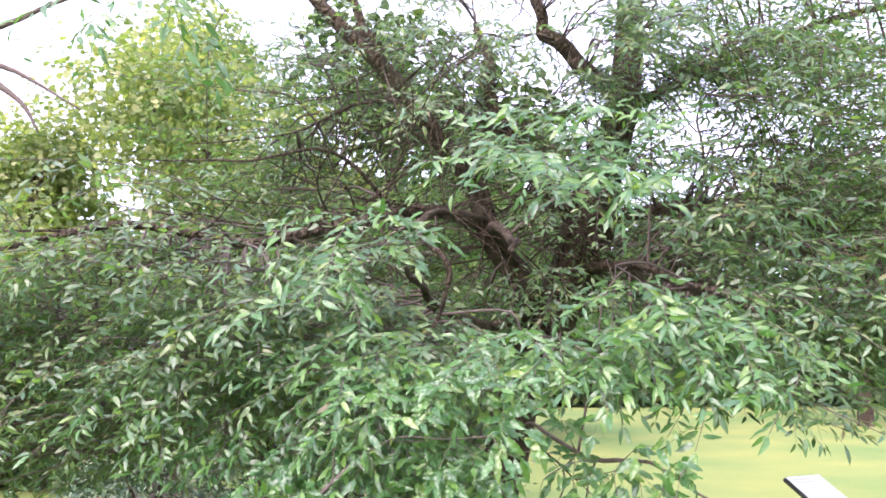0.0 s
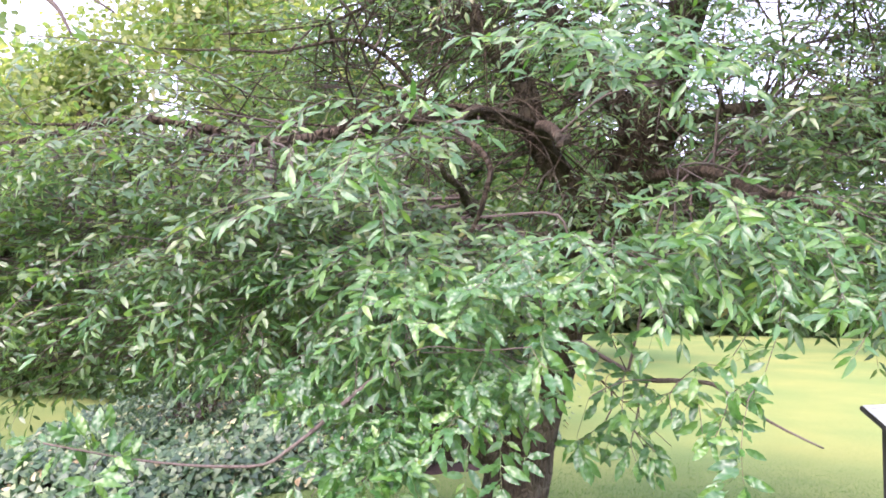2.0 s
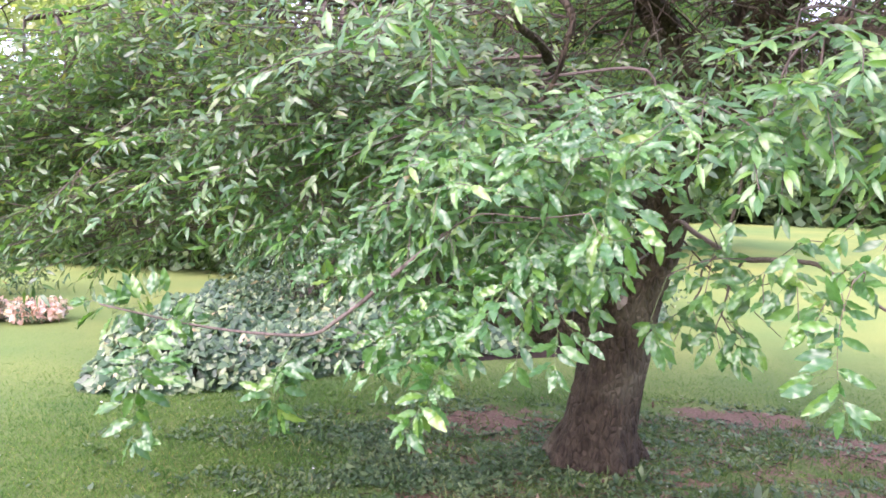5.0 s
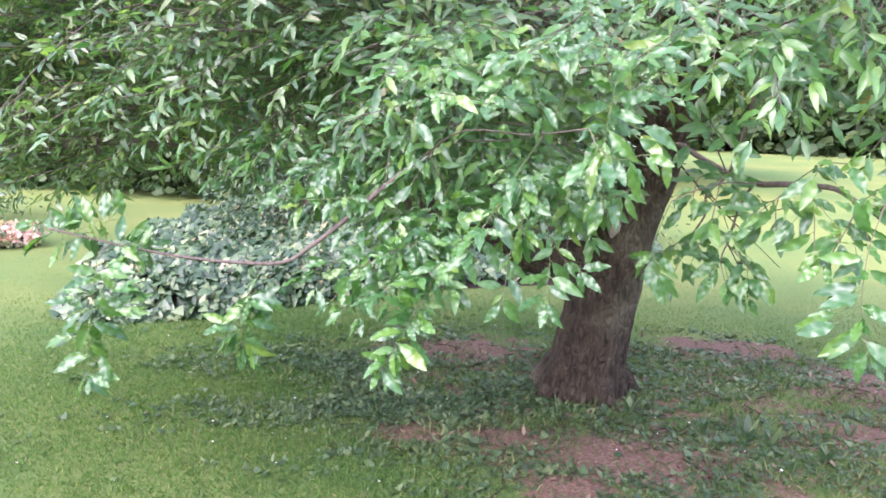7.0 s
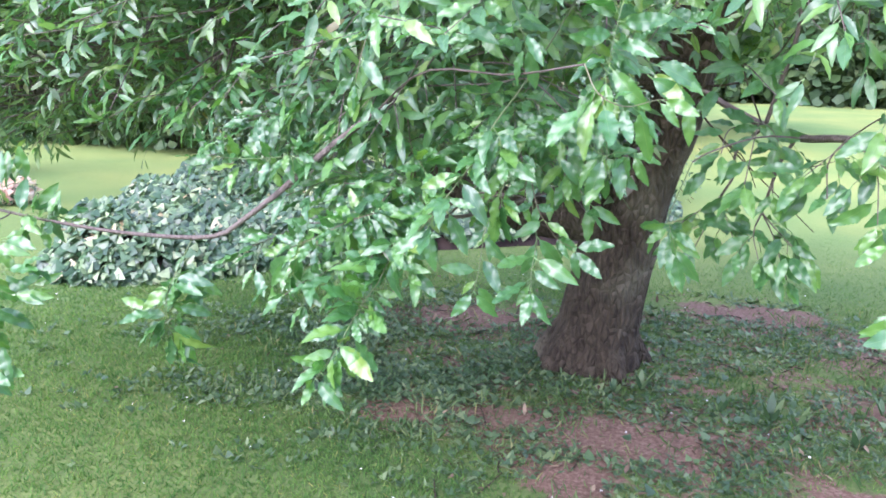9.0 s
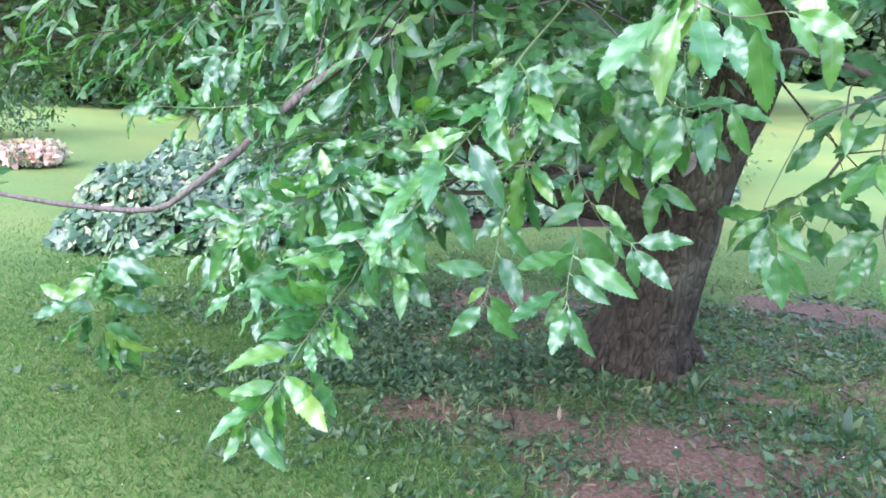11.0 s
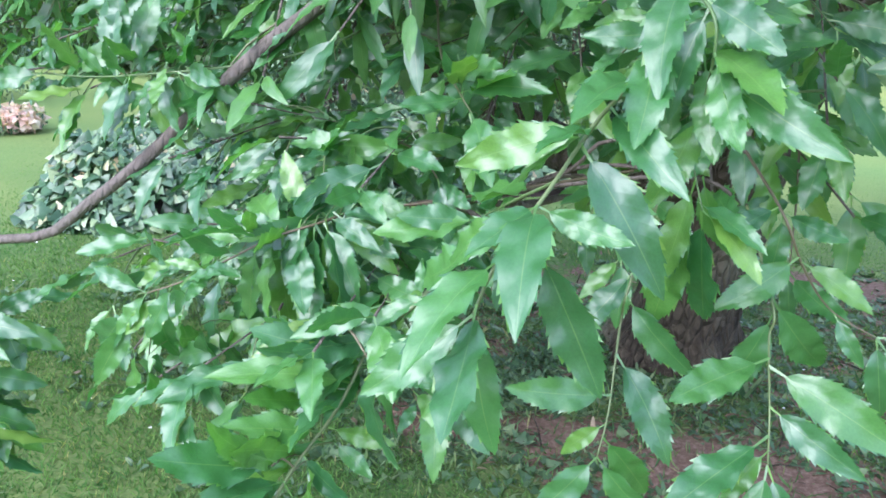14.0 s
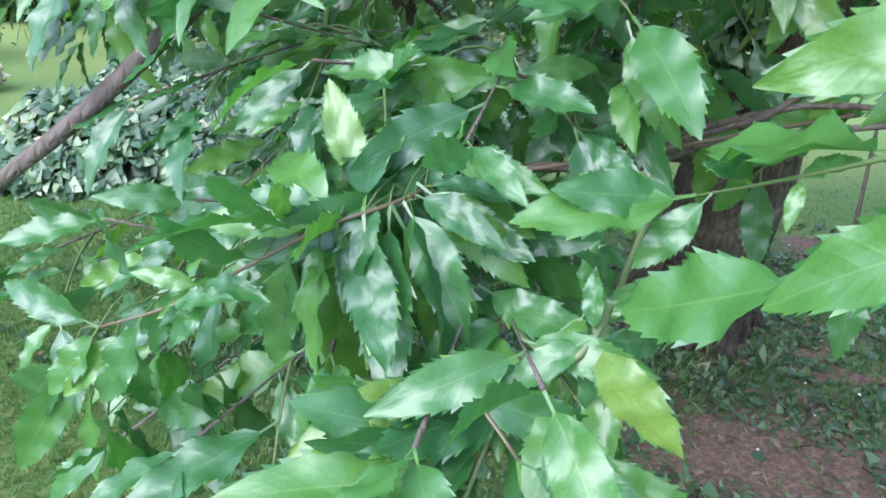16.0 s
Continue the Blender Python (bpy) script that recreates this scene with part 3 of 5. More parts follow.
def build_bed():
    xs, ds = np.linspace(-4.2, 1.0, 110), np.linspace(0, 1, 26) ** 1.7 * 4.5
    x, d = np.meshgrid(xs, ds)
    y = bed_front(x) + d + 0.03 * np.sin(x * 9)
    z = np.where(d < 0.001, -0.02, bed_z(x, y) - 0.02)
    v = np.stack([x, y, z], -1).reshape(-1, 3)
    ny, nx = x.shape
    i, j = np.meshgrid(np.arange(ny - 1), np.arange(nx - 1), indexing="ij")
    q = (i * nx + j).ravel()
    f = np.concatenate([np.stack([q, q + 1, q + nx + 1], 1), np.stack([q, q + nx + 1, q + nx], 1)])
    tagged(new("soil_bank", mesh_from("soil_bank", v, f, mats=[SOIL])), "reddish soil bank at the lawn's edge, coloured dark for the shade on it", "soil bank", kind="structure")
    p = Pile()
    n = 20000
    x = RNG.uniform(-4.1, 0.9, n)
    d = RNG.random(n) ** 1.4 * 3.2
    k = (x < -1.2) | (d > 0.12)
    x, d = x[k], d[k]
    n = len(x)
    y = bed_front(x) + d - 0.03
    nm = np.stack([RNG.normal(0, 0.5, n), -0.5 - 0.6 * np.exp(-d * 3) + RNG.normal(0, 0.3, n), np.ones(n)], 1)
    al = np.stack([RNG.normal(0, 0.8, n), -0.6 + RNG.normal(0, 0.4, n), RNG.normal(-0.45, 0.3, n)], 1)
    p.scatter(IVY_LEAF, np.stack([x, y, bed_z(x, y) + RNG.uniform(0.0, 0.1, n)], 1), al, nm + RNG.normal(0, 0.3, (n, 3)), RNG.uniform(0.045, 0.105, n))
    tagged(new("ivy", p.mesh("ivy", [IVY])), "dense glossy dark green ivy covering the bank", "ivy", kind="stuff")


build_bed()


def blob_leaves(p, shape, centre, radii, n, size, m=0, shell=0.55, droop=0.3, seed=0):
    """Leaves in an uneven rounded mass, thicker towards its skin."""
    r = np.random.default_rng(seed)
    d = r.normal(size=(n, 3))
    d /= np.linalg.norm(d, axis=1)[:, None]
    bump = 1 + 0.22 * np.sin(5 * d[:, 0] + 3 * d[:, 2] + seed) + 0.18 * np.sin(7 * d[:, 1] - 4 * d[:, 0] + seed * 2) + 0.12 * np.sin(13 * d[:, 2] + 11 * d[:, 0])
    rad = (shell + (1 - shell) * r.random(n) ** 0.6) * bump
    pos = np.asarray(centre) + d * rad[:, None] * np.asarray(radii)
    nm = d * 0.8 + (0, 0, 0.7) + r.normal(0, 0.4, (n, 3))
    al = r.normal(0, 0.7, (n, 3)) + d * 0.5 - np.array((0, 0, droop))
    k = pos[:, 2] > 0.05
    p.scatter(shape, pos[k], al[k], nm[k], r.uniform(0.7, 1.3, k.sum()) * size, m)


def build_shrub(name, x, y, h, r, leaf, size, n, label, seed, group=""):
    thing = tagged(new(name), label, "shrub", group)
    thing.location = (x, y, 0)
    rr = random.Random(seed)
    for i in range(6):
        p = Pile()
        a = rr.uniform(0, 6.28)
        top = (0.6 * r * math.cos(a), 0.6 * r * math.sin(a), h * rr.uniform(0.6, 0.9))
        p.tube(curve([(0.1 * math.cos(a), 0.1 * math.sin(a), -0.1), (top[0] * 0.4, top[1] * 0.4, top[2] * 0.5), top], 7), [0.03, 0.006], 5)
        part("stem", p.mesh("stem", [BARK]), thing)
    p = Pile()
    for i in range(5):
        a = i * 1.26 + seed
        blob_leaves(p, CLUMP if size > 0.1 else FAR_LEAVES[2], (0.45 * r * math.cos(a), 0.45 * r * math.sin(a), h * (0.45 + 0.1 * math.sin(3 * a))), (0.7 * r, 0.7 * r, 0.5 * h), n // 5, size, seed=seed * 5 + i)
    part("foliage", p.mesh("foliage", [leaf]), thing, kind="stuff")
    return thing


for i, (x, y, h, r) in enumerate([(-2.9, 8.1, 1.7, 0.9), (-1.9, 8.6, 2.0, 1.0), (-0.8, 9.0, 2.2, 1.0), (0.1, 9.9, 2.0, 0.9)]):
    build_shrub("shrub", x, y, h, r, IVY, 0.075, 5200, "dense dark evergreen shrub behind the ivy bank", i + 3, "shrubs behind the bank")
for i in range(9):
    build_shrub("hedge_bush", -17.5 + i * 1.5, 12.9 - i * 0.05, 2.3 + 0.3 * math.sin(i * 2.1), 1.15, HEDGE, 0.12, 2600, "clipped dark green hedge bush across the lawn", i + 20, "far hedge bushes")


def build_flower_bush(x, y, r, h, seed):
    thing = build_shrub("flowering_bush", x, y, h, r, IVY, 0.05, 2600, "low bush covered in pale pink flowers on the lawn", seed, "flowering bushes")
    p = Pile()
    blob_leaves(p, IVY_LEAF, (0, 0, h * 0.5), (r * 0.95, r * 0.95, h * 0.6), 1100, 0.06, seed=seed + 1, shell=0.85)
    part("blossom", p.mesh("blossom", [PINK]), thing, "pale pink flowers", kind="stuff")


build_flower_bush(-5.7, 7.4, 0.24, 0.2, 71)
build_flower_bush(-6.25, 7.3, 0.2, 0.18, 72)
build_shrub("garden_shrub", -7.6, 8.6, 1.5, 0.9, IVY, 0.075, 4200, "dark green rounded shrub beyond the flowers", 73)


def build_tree(x, y, h, r, leaf, size, n, label, seed, low=0.3, lean=0.0):
    """A far tree: tapered trunk, limbs and a crown of leaf clumps in uneven lobes."""
    thing = tagged(new("background_tree"), label, "tree", "background trees")
    thing.location = (x, y, float(ground_z(x, y)))
    rr = random.Random(seed)
    p = Pile()
    p.tube(curve([(0, 0, -0.2), (0.1 + lean * 0.3, 0, h * 0.35), (lean, 0.1, h * 0.78)], 10), [0.03 * h, 0.018 * h, 0.003 * h], 8)
    part("trunk", p.mesh("trunk", [BARK]), thing)
    lobes = []
    for i in range(9):
        a, t = i * 2.4 + seed, low + (0.95 - low) * ((i * 0.618) % 1)
        reach = r * (0.75 if t < 0.75 else 0.4) * rr.uniform(0.7, 1.1)
        end = (lean * t + reach * math.cos(a), reach * math.sin(a), h * t)
        st = (lean * t * 0.6, 0, h * t * 0.72)
        p = Pile()
        p.tube(curve([st, ((st[0] + end[0]) / 2, (st[1] + end[1]) / 2, (st[2] + end[2]) / 2 + 0.05 * h), end], 7), [0.011 * h, 0.002 * h], 5)
        part("limb", p.mesh("limb", [BARK]), thing)
        lobes.append(end)
    p = Pile()
    for i, c in enumerate(lobes):
        blob_leaves(p, CLUMP, c, (r * 0.48, r * 0.48, h * 0.17), n // 9, size, seed=seed * 11 + i, shell=0.3)
    part("crown", p.mesh("crown", [leaf]), thing, kind="stuff")
    return thing


build_tree(-7.4, 13.5, 6.6, 2.3, LEAF_SUNLIT, 0.085, 15000, "sunlit yellow-green broadleaf tree beyond the lawn", 1, 0.32)
build_tree(-3.9, 14.0, 8.6, 2.9, LEAF_SUNLIT, 0.09, 22000, "sunlit yellow-green broadleaf tree beyond the lawn", 2, 0.3)
neighbour = build_tree(-6.3, 6.8, 5.0, 2.1, LEAF_SUNLIT, 0.055, 9000, "sunlit yellow-green broadleaf tree with bare brown limbs", 6, 0.5)
for pts in ([(-0.1, 0, 3.9), (1.2, -0.4, 4.3), (2.2, -0.5, 4.4), (2.55, -0.5, 4.35), (2.85, -0.5, 4.2), (3.25, -0.5, 3.95)], [(2.2, -0.5, 4.4), (2.5, -0.5, 4.2), (2.75, -0.5, 4.0), (2.9, -0.5, 3.75)], [(0.0, 0, 3.9), (1.4, -0.5, 4.5), (2.4, -0.5, 4.7), (2.95, -0.5, 4.95), (3.3, -0.5, 5.05)]):
    p = Pile()
    p.tube(curve(pts, 16), [0.05, 0.028, 0.008], 6, rough=0.1)
    ob = part("limb", p.mesh("limb", [TWIG]), neighbour)
build_tree(-14.0, 19.0, 9.0, 4.0, LEAF_SUNLIT, 0.25, 5000, "sunlit yellow-green broadleaf tree beyond the lawn", 3, 0.3)
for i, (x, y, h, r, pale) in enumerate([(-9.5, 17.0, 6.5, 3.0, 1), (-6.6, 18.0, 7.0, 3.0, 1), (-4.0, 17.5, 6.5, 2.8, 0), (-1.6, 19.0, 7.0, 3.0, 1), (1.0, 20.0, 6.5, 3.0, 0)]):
    build_tree(x, y, h, r, LEAF_SUNLIT if pale else LEAF_FAR, 0.17, 8000, "sunlit yellow-green broadleaf tree beyond the lawn" if pale else "green broadleaf tree standing on the far lawn", 80 + i, 0.14)
build_tree(-1.0, 17.0, 9.0, 3.6, HEDGE, 0.2, 7000, "tall dark green tree behind the shrubs", 4, 0.25)
for i, (x, y, h, r) in enumerate([(2.5, 38, 10, 4.5), (9.5, 37, 9, 4.5), (16, 36, 11, 5), (23, 34, 9, 4.5), (30, 32, 10, 5), (38, 30, 10, 5), (5.8, 39, 9, 4.5), (11.5, 38.5, 9, 4.5), (-1.8, 38, 9, 4.5), (12.2, 22, 8, 3.4)]):
    build_tree(x, y, h, r, HEDGE if i < 9 else LEAF_FAR, 0.32 if i < 9 else 0.18, 5200, "dark green tree at the far edge of the lawn" if i < 9 else "green broadleaf tree standing on the far lawn", 30 + i, 0.12 if i < 9 else 0.4)
for i in range(14):
    build_shrub("boundary_bush", -1 + i * 2.9, 35.2 - 0.35 * i, 4.2, 2.1, HEDGE, 0.3, 2200, "dark leafy bush in the boundary hedge", i + 50, "boundary hedge bushes")


# ---- information lectern ----
def build_lectern(x, y):
    z0 = float(ground_z(x, y))
    thing = tagged(new("information_lectern"), "pale information panel tilted on a dark post on the lawn", "sign")
    thing.matrix_basis = pose(x, y, z0, 0, 0, 24)

    def box(name, size, m, mtx, label="", bev=0.004):
        bm = bmesh.new()
        bmesh.ops.create_cube(bm, size=1, matrix=mtx @ Matrix.Diagonal((*size, 1)))
        bmesh.ops.bevel(bm, geom=bm.edges[:], offset=bev, segments=2, affect="EDGES")
        me = bpy.data.meshes.new(name)
        bm.to_mesh(me)
        bm.free()
        me.materials.append(m)
        return part(name, me, thing, label)

    box("post", (0.048, 0.048, 1.24), POST, pose(0, 0.015, 0.57))
    tilt = pose(0, 0, 1.195, 32, 0, 0)
    box("backing", (0.187, 0.152, 0.017), POST, tilt)
    pan = box("panel", (0.177, 0.142, 0.006), PANEL, tilt @ pose(0, 0, 0.011), "pale glossy printed panel", 0.0015)
    for i in range(7):
        w_ = 0.142 if i % 3 else 0.09
        bar = box("text_bar", (w_, 0.006, 0.0015), GLARED_PRINT, tilt @ pose(-0.074 + w_ / 2, 0.051 - i * 0.0167, 0.0147), "", 0.0003)
        bar.parent = pan


build_lectern(1.45, 3.0)

# ---- the tree ----
tree = tagged(new("evergreen_tree"), "spreading tree with a leaning brown trunk and glossy saw-edged leaves", "tree")
tree.location = (0.18, 4.85, 0)
HOME = Matrix.Translation((-0.18, -4.85, 0))


def tree_part(name, me, label="", kind=""):
    ob = part(name, me, tree, label, kind)
    ob.matrix_parent_inverse = HOME
    return ob


TRUNK = [(0.16, 4.86, -0.08), (0.18, 4.85, 0.06), (0.21, 4.83, 0.25), (0.27, 4.8, 0.63), (0.37, 4.77, 0.95), (0.48, 4.74, 1.3), (0.56, 4.68, 1.7), (0.78, 4.57, 2.1), (0.93, 4.45, 2.5), (1.02, 4.44, 2.85), (1.2, 4.5, 3.35), (1.3, 4.6, 4.2), (1.35, 4.7, 5.4)]
MAIN_BOUGHS = [
    ([(0.3, 4.78, 0.66), (0.12, 4.76, 0.74), (-0.12, 4.76, 0.77), (-0.4, 4.82, 0.8), (-0.75, 4.9, 0.95), (-1.1, 5.0, 1.22), (-1.6, 5.3, 1.7), (-2.2, 5.8, 2.2)], 0.1),
    ([(0.58, 4.65, 1.85), (0.5, 4.45, 2.2), (0.3, 4.3, 2.52), (0.15, 4.22, 2.85), (-0.12, 4.18, 3.2), (-0.65, 4.0, 3.75), (-1.1, 3.9, 4.5)], 0.075),
    ([(0.92, 4.45, 2.5), (0.62, 4.4, 2.84), (0.42, 4.5, 3.2), (0.3, 4.6, 3.9)], 0.07),
    ([(1.18, 4.5, 3.3), (0.95, 4.42, 3.5), (0.72, 4.4, 3.7), (0.64, 4.4, 4.0), (0.6, 4.4, 4.8)], 0.055),
    ([(0.34, 4.33, 2.48), (-0.1, 4.0, 2.52), (-0.45, 3.75, 2.38), (-0.86, 3.5, 2.26), (-1.4, 3.35, 2.3), (-2.1, 3.2, 2.15)], 0.034),
    ([(0.9, 4.48, 2.4), (1.2, 4.2, 2.55), (1.5, 4.0, 2.5), (1.85, 3.8, 2.32), (2.3, 3.4, 2.05)], 0.04),
    ([(1.15, 4.48, 3.2), (1.6, 4.2, 3.4), (2.2, 3.9, 3.55), (3.0, 3.6, 3.6)], 0.03),
    ([(0.5, 4.72, 1.3), (0.5, 4.0, 1.39), (0.5, 3.3, 1.375), (0.564, 2.8, 1.334), (0.627, 2.62, 1.345), (0.7, 2.543, 1.351), (0.747, 2.5, 1.315), (0.798, 2.45, 1.277), (0.95, 2.4, 1.2)], 0.009),
    ([(0.4, 4.6, 1.75), (0.15, 3.7, 1.75), (-0.08, 2.9, 1.55), (-0.2, 2.62, 1.42), (-0.285, 2.483, 1.327), (-0.4, 2.45, 1.225), (-0.489, 2.44, 1.158), (-0.56, 2.43, 1.109), (-0.7, 2.41, 1.105), (-0.902, 2.4, 1.122), (-1.15, 2.36, 1.17)], 0.0078),
    ([(0.42, 4.7, 1.2), (0.2, 3.4, 1.18), (-0.04, 2.8, 1.14), (-0.15, 2.55, 1.16), (-0.2, 2.42, 1.19)], 0.006),
    ([(0.5, 4.7, 1.5), (-0.3, 4.5, 1.75), (-1.2, 4.2, 1.85), (-2.2, 3.8, 1.75), (-3.0, 3.4, 1.6)], 0.045),
    ([(0.45, 4.35, 2.3), (0.3, 3.7, 2.35), (0.35, 3.2, 2.2), (0.3, 2.8, 2.1)], 0.03),
    ([(0.85, 4.5, 2.25), (1.0, 3.9, 2.2), (1.1, 3.2, 2.0), (1.2, 2.7, 1.85)], 0.03),
    ([(0.6, 4.6, 2.0), (0.25, 4.0, 1.9), (0.0, 3.3, 1.95), (-0.1, 2.9, 2.05)], 0.03),
    ([(0.7, 4.7, 2.0), (0.9, 5.4, 2.3), (1.3, 6.3, 2.5), (1.8, 7.2, 2.4)], 0.05),
    ([(0.4, 4.75, 1.4), (-0.3, 5.4, 1.9), (-1.0, 6.2, 2.2), (-1.7, 7.0, 2.3)], 0.05),
    ([(-0.12, 4.18, 3.2), (-0.4, 4.0, 3.12), (-0.75, 3.85, 2.9), (-1.2, 3.7, 2.8)], 0.0105),
    ([(-0.05, 4.2, 3.1), (-0.28, 4.15, 3.4), (-0.45, 4.1, 3.75), (-0.75, 4.1, 4.2)], 0.04),
    ([(0.3, 4.2, 2.5), (0.02, 3.6, 2.42), (-0.06, 3.2, 2.25), (0.05, 3.0, 2.08), (0.06, 2.95, 1.97), (0.0, 2.95, 1.82), (-0.1, 2.95, 1.68)], 0.016),
    ([(-0.2, 3.95, 2.5), (-0.5, 3.7, 2.75), (-0.9, 3.5, 2.65), (-1.3, 3.3, 2.6)], 0.01),
]


def build_trunk():
    p = Pile()
    line = curve(TRUNK, 64)
    p.tube(line, [0.30, 0.235, 0.20, 0.17, 0.14, 0.125, 0.125, 0.15, 0.16, 0.13, 0.10, 0.07, 0.03], 26, rough=0.16)
    for a in (0.3, 1.7, 2.9, 3.9, 5.2):      # root flares
        c, s_ = math.cos(a), math.sin(a)
        p.tube(curve([(0.2 + 0.1 * c, 4.84 + 0.1 * s_, 0.3), (0.18 + 0.2 * c, 4.85 + 0.2 * s_, 0.08), (0.18 + 0.30 * c, 4.85 + 0.30 * s_, -0.05)], 8), [0.05, 0.075, 0.05], 9, rough=0.2)
    tree_part("trunk", p.mesh("trunk", [BARK]), "leaning brown trunk with rough ridged bark")


build_trunk()


def build_scar(name, at, size, seed, label):
    """A patch of bare, weathered wood standing a little proud of the bark."""
    bm = bmesh.new()
    bmesh.ops.create_icosphere(bm, subdivisions=3, radius=1.0)
    for v in bm.verts:
        k = 1 + 0.35 * noise.noise(v.co * 1.9 + Vector((seed, 0, 0))) + 0.15 * noise.noise(v.co * 5.0)
        v.co = Vector((v.co.x * size[0] * k, v.co.y * size[1], v.co.z * size[2] * k))
    me = bpy.data.meshes.new(name)
    bm.to_mesh(me)
    bm.free()
    me.materials.append(SCAR)
    ob = tree_part(name, me, label)
    ob.matrix_basis = pose(*at, 0, 16, 6)


build_scar("bark_scar", (0.305, 4.655, 0.93), (0.045, 0.02, 0.06), 2.0, "pale grey weathered scar on the bark")
build_scar("bark_scar", (0.315, 4.69, 0.36), (0.028, 0.02, 0.15), 5.0, "pale streak of bare wood at the trunk's foot")
p = Pile()
blob_leaves(p, IVY_LEAF, (0.16, 4.74, 1.14), (0.12, 0.12, 0.24), 480, 0.045, seed=91, shell=0.3)
blob_leaves(p, IVY_LEAF, (-0.1, 4.78, 0.98), (0.3, 0.12, 0.12), 420, 0.042, seed=92, shell=0.3)
tree_part("climbing_ivy", p.mesh("climbing_ivy", [IVY]), "dark ivy climbing the trunk", "stuff")
BOUGH_LINES = [curve(TRUNK, 40)[14:]]
for pts, r in MAIN_BOUGHS:
    p = Pile()
    line = curve(pts, 34)
    wob = np.stack([np.sin(np.arange(34) * 0.7 + r * 900), np.cos(np.arange(34) * 0.9 + r * 500), np.sin(np.arange(34) * 0.55)], 1) * min(0.02, r * 0.35)
    line[2:] += wob[2:]
    p.tube(line, [r * 1.15, r, r * 0.8, r * 0.6, r * 0.3], 10 if r > 0.03 else 7, rough=0.12)
    tree_part("limb", p.mesh("limb", [BARK if r > 0.0095 else TWIG]))
    BOUGH_LINES.append(line)
ALL_LINES = np.concatenate(BOUGH_LINES)

LANE = curve([(0.05, 0.0, 1.6), (0.12, 0.4, 1.55), (0.2, 0.8, 1.48), (0.2, 1.4, 1.39), (0.07, 1.75, 1.36), (-0.11, 2.06, 1.29)], 40)


def clear(pos, d):
    """True where a place keeps d metres from the walker's lane."""
    pos = np.atleast_2d(pos)
    end = np.linalg.norm(pos - LANE[-1], axis=1) > 0.2
    return (np.min(np.linalg.norm(pos[:, None] - LANE[None], axis=2), axis=1) > d) & end


class Leaves:
    def __init__(self):
        self.rows = []

    def put(self, pos, al, nm, size):
        self.rows.append((pos, al, nm, size))

    def all(self):
        return [np.concatenate(c) for c in zip(*self.rows)]


def norm(v):
    return v / (np.sqrt((v * v).sum(1))[:, None] + 1e-9)


def leafy(lv, line, start, step, size, out, r):
    """Leaves set alternately along a twig, hanging a little, with two at its tip."""
    d = np.diff(line, axis=0)
    s = np.concatenate([[0], np.cumsum(np.sqrt((d * d).sum(1)))])
    n = max(1, int((1 - start) * s[-1] / step))
    at = s[-1] * start + step * (np.arange(n) + r.uniform(-0.3, 0.3, n))
    at = np.concatenate([np.clip(at, 0, s[-1]), [s[-1], s[-1]]])
    n += 2
    k = np.clip(np.searchsorted(s, at, side="right") - 1, 0, len(d) - 1)
    f = ((at - s[k]) / (s[k + 1] - s[k] + 1e-9))[:, None]
    q = line[k] + d[k] * f
    t = norm(d[k])
    side = norm(np.stack([t[:, 1], -t[:, 0], np.full(n, 1e-6)], 1)) * np.where(np.arange(n) % 2, 1.0, -1.0)[:, None]
    w = r.uniform(0.5, 1.1, n)
    w[-2:] = 0.2
    al = norm(t * 0.6 + side * w[:, None] + r.normal(0, 0.16, (n, 3)) - np.stack([np.zeros(n), np.zeros(n), r.uniform(-0.25, 0.42, n)], 1))
    nm = norm(np.array((0, 0, 0.66)) + out * 0.9 + r.normal(0, 0.38, (n, 3)))
    lv.put(q, al, nm, size * r.uniform(0.62, 1.12, n))


def spray(p, lv, base, tip, r0, size, r, subs=5, step=0.4, reach=1.0, start=0.45):
    """A drooping twig from base to tip with side twigs and leaves."""
    base, tip = np.asarray(base, float), np.asarray(tip, float)
    d = tip - base
    length = np.linalg.norm(d)
    out = unit(np.array((tip[0] - 0.6, tip[1] - 4.7, 0.0)))
    mid = base + d * 0.5 + np.array((0, 0, 0.06 * length)) + r.normal(0, 0.08 * length, 3)
    line = curve([base, mid, tip], 10)
    if not clear(line, 0.09).all():
        return
    p.tube(line, [r0, r0 * 0.6, 0.0011], 4, 0)
    leafy(lv, line, start, size * step, size, out, r)
    for k in range(subs):
        s = 0.22 + 0.7 * (k + r.random()) / subs
        q = line[min(9, int(s * 9))]
        t = unit(line[min(9, int(s * 9) + 1)] - line[max(0, int(s * 9) - 1)])
        side = unit(np.cross(t, (0, 0, 1))) * (1 if k % 2 else -1)
        ln = (length * (0.10 + 0.30 * (1 - s)) * r.uniform(0.7, 1.3) + 0.05) * reach
        dr = unit(t * 0.7 + side * r.uniform(0.5, 1.2) + np.array((0, 0, r.uniform(-0.75, 0.35))))
        end = q + dr * ln + np.array((0, 0, -0.2 * ln))
        sub = curve([q, q + dr * ln * 0.5 + (0, 0, 0.03 * ln), end], 6)
        if not clear(sub, 0.09).all():
            continue
        p.tube(sub, [0.0013, 0.0007], 3, 1)
        leafy(lv, sub, 0.2, size * step, size, out, r)


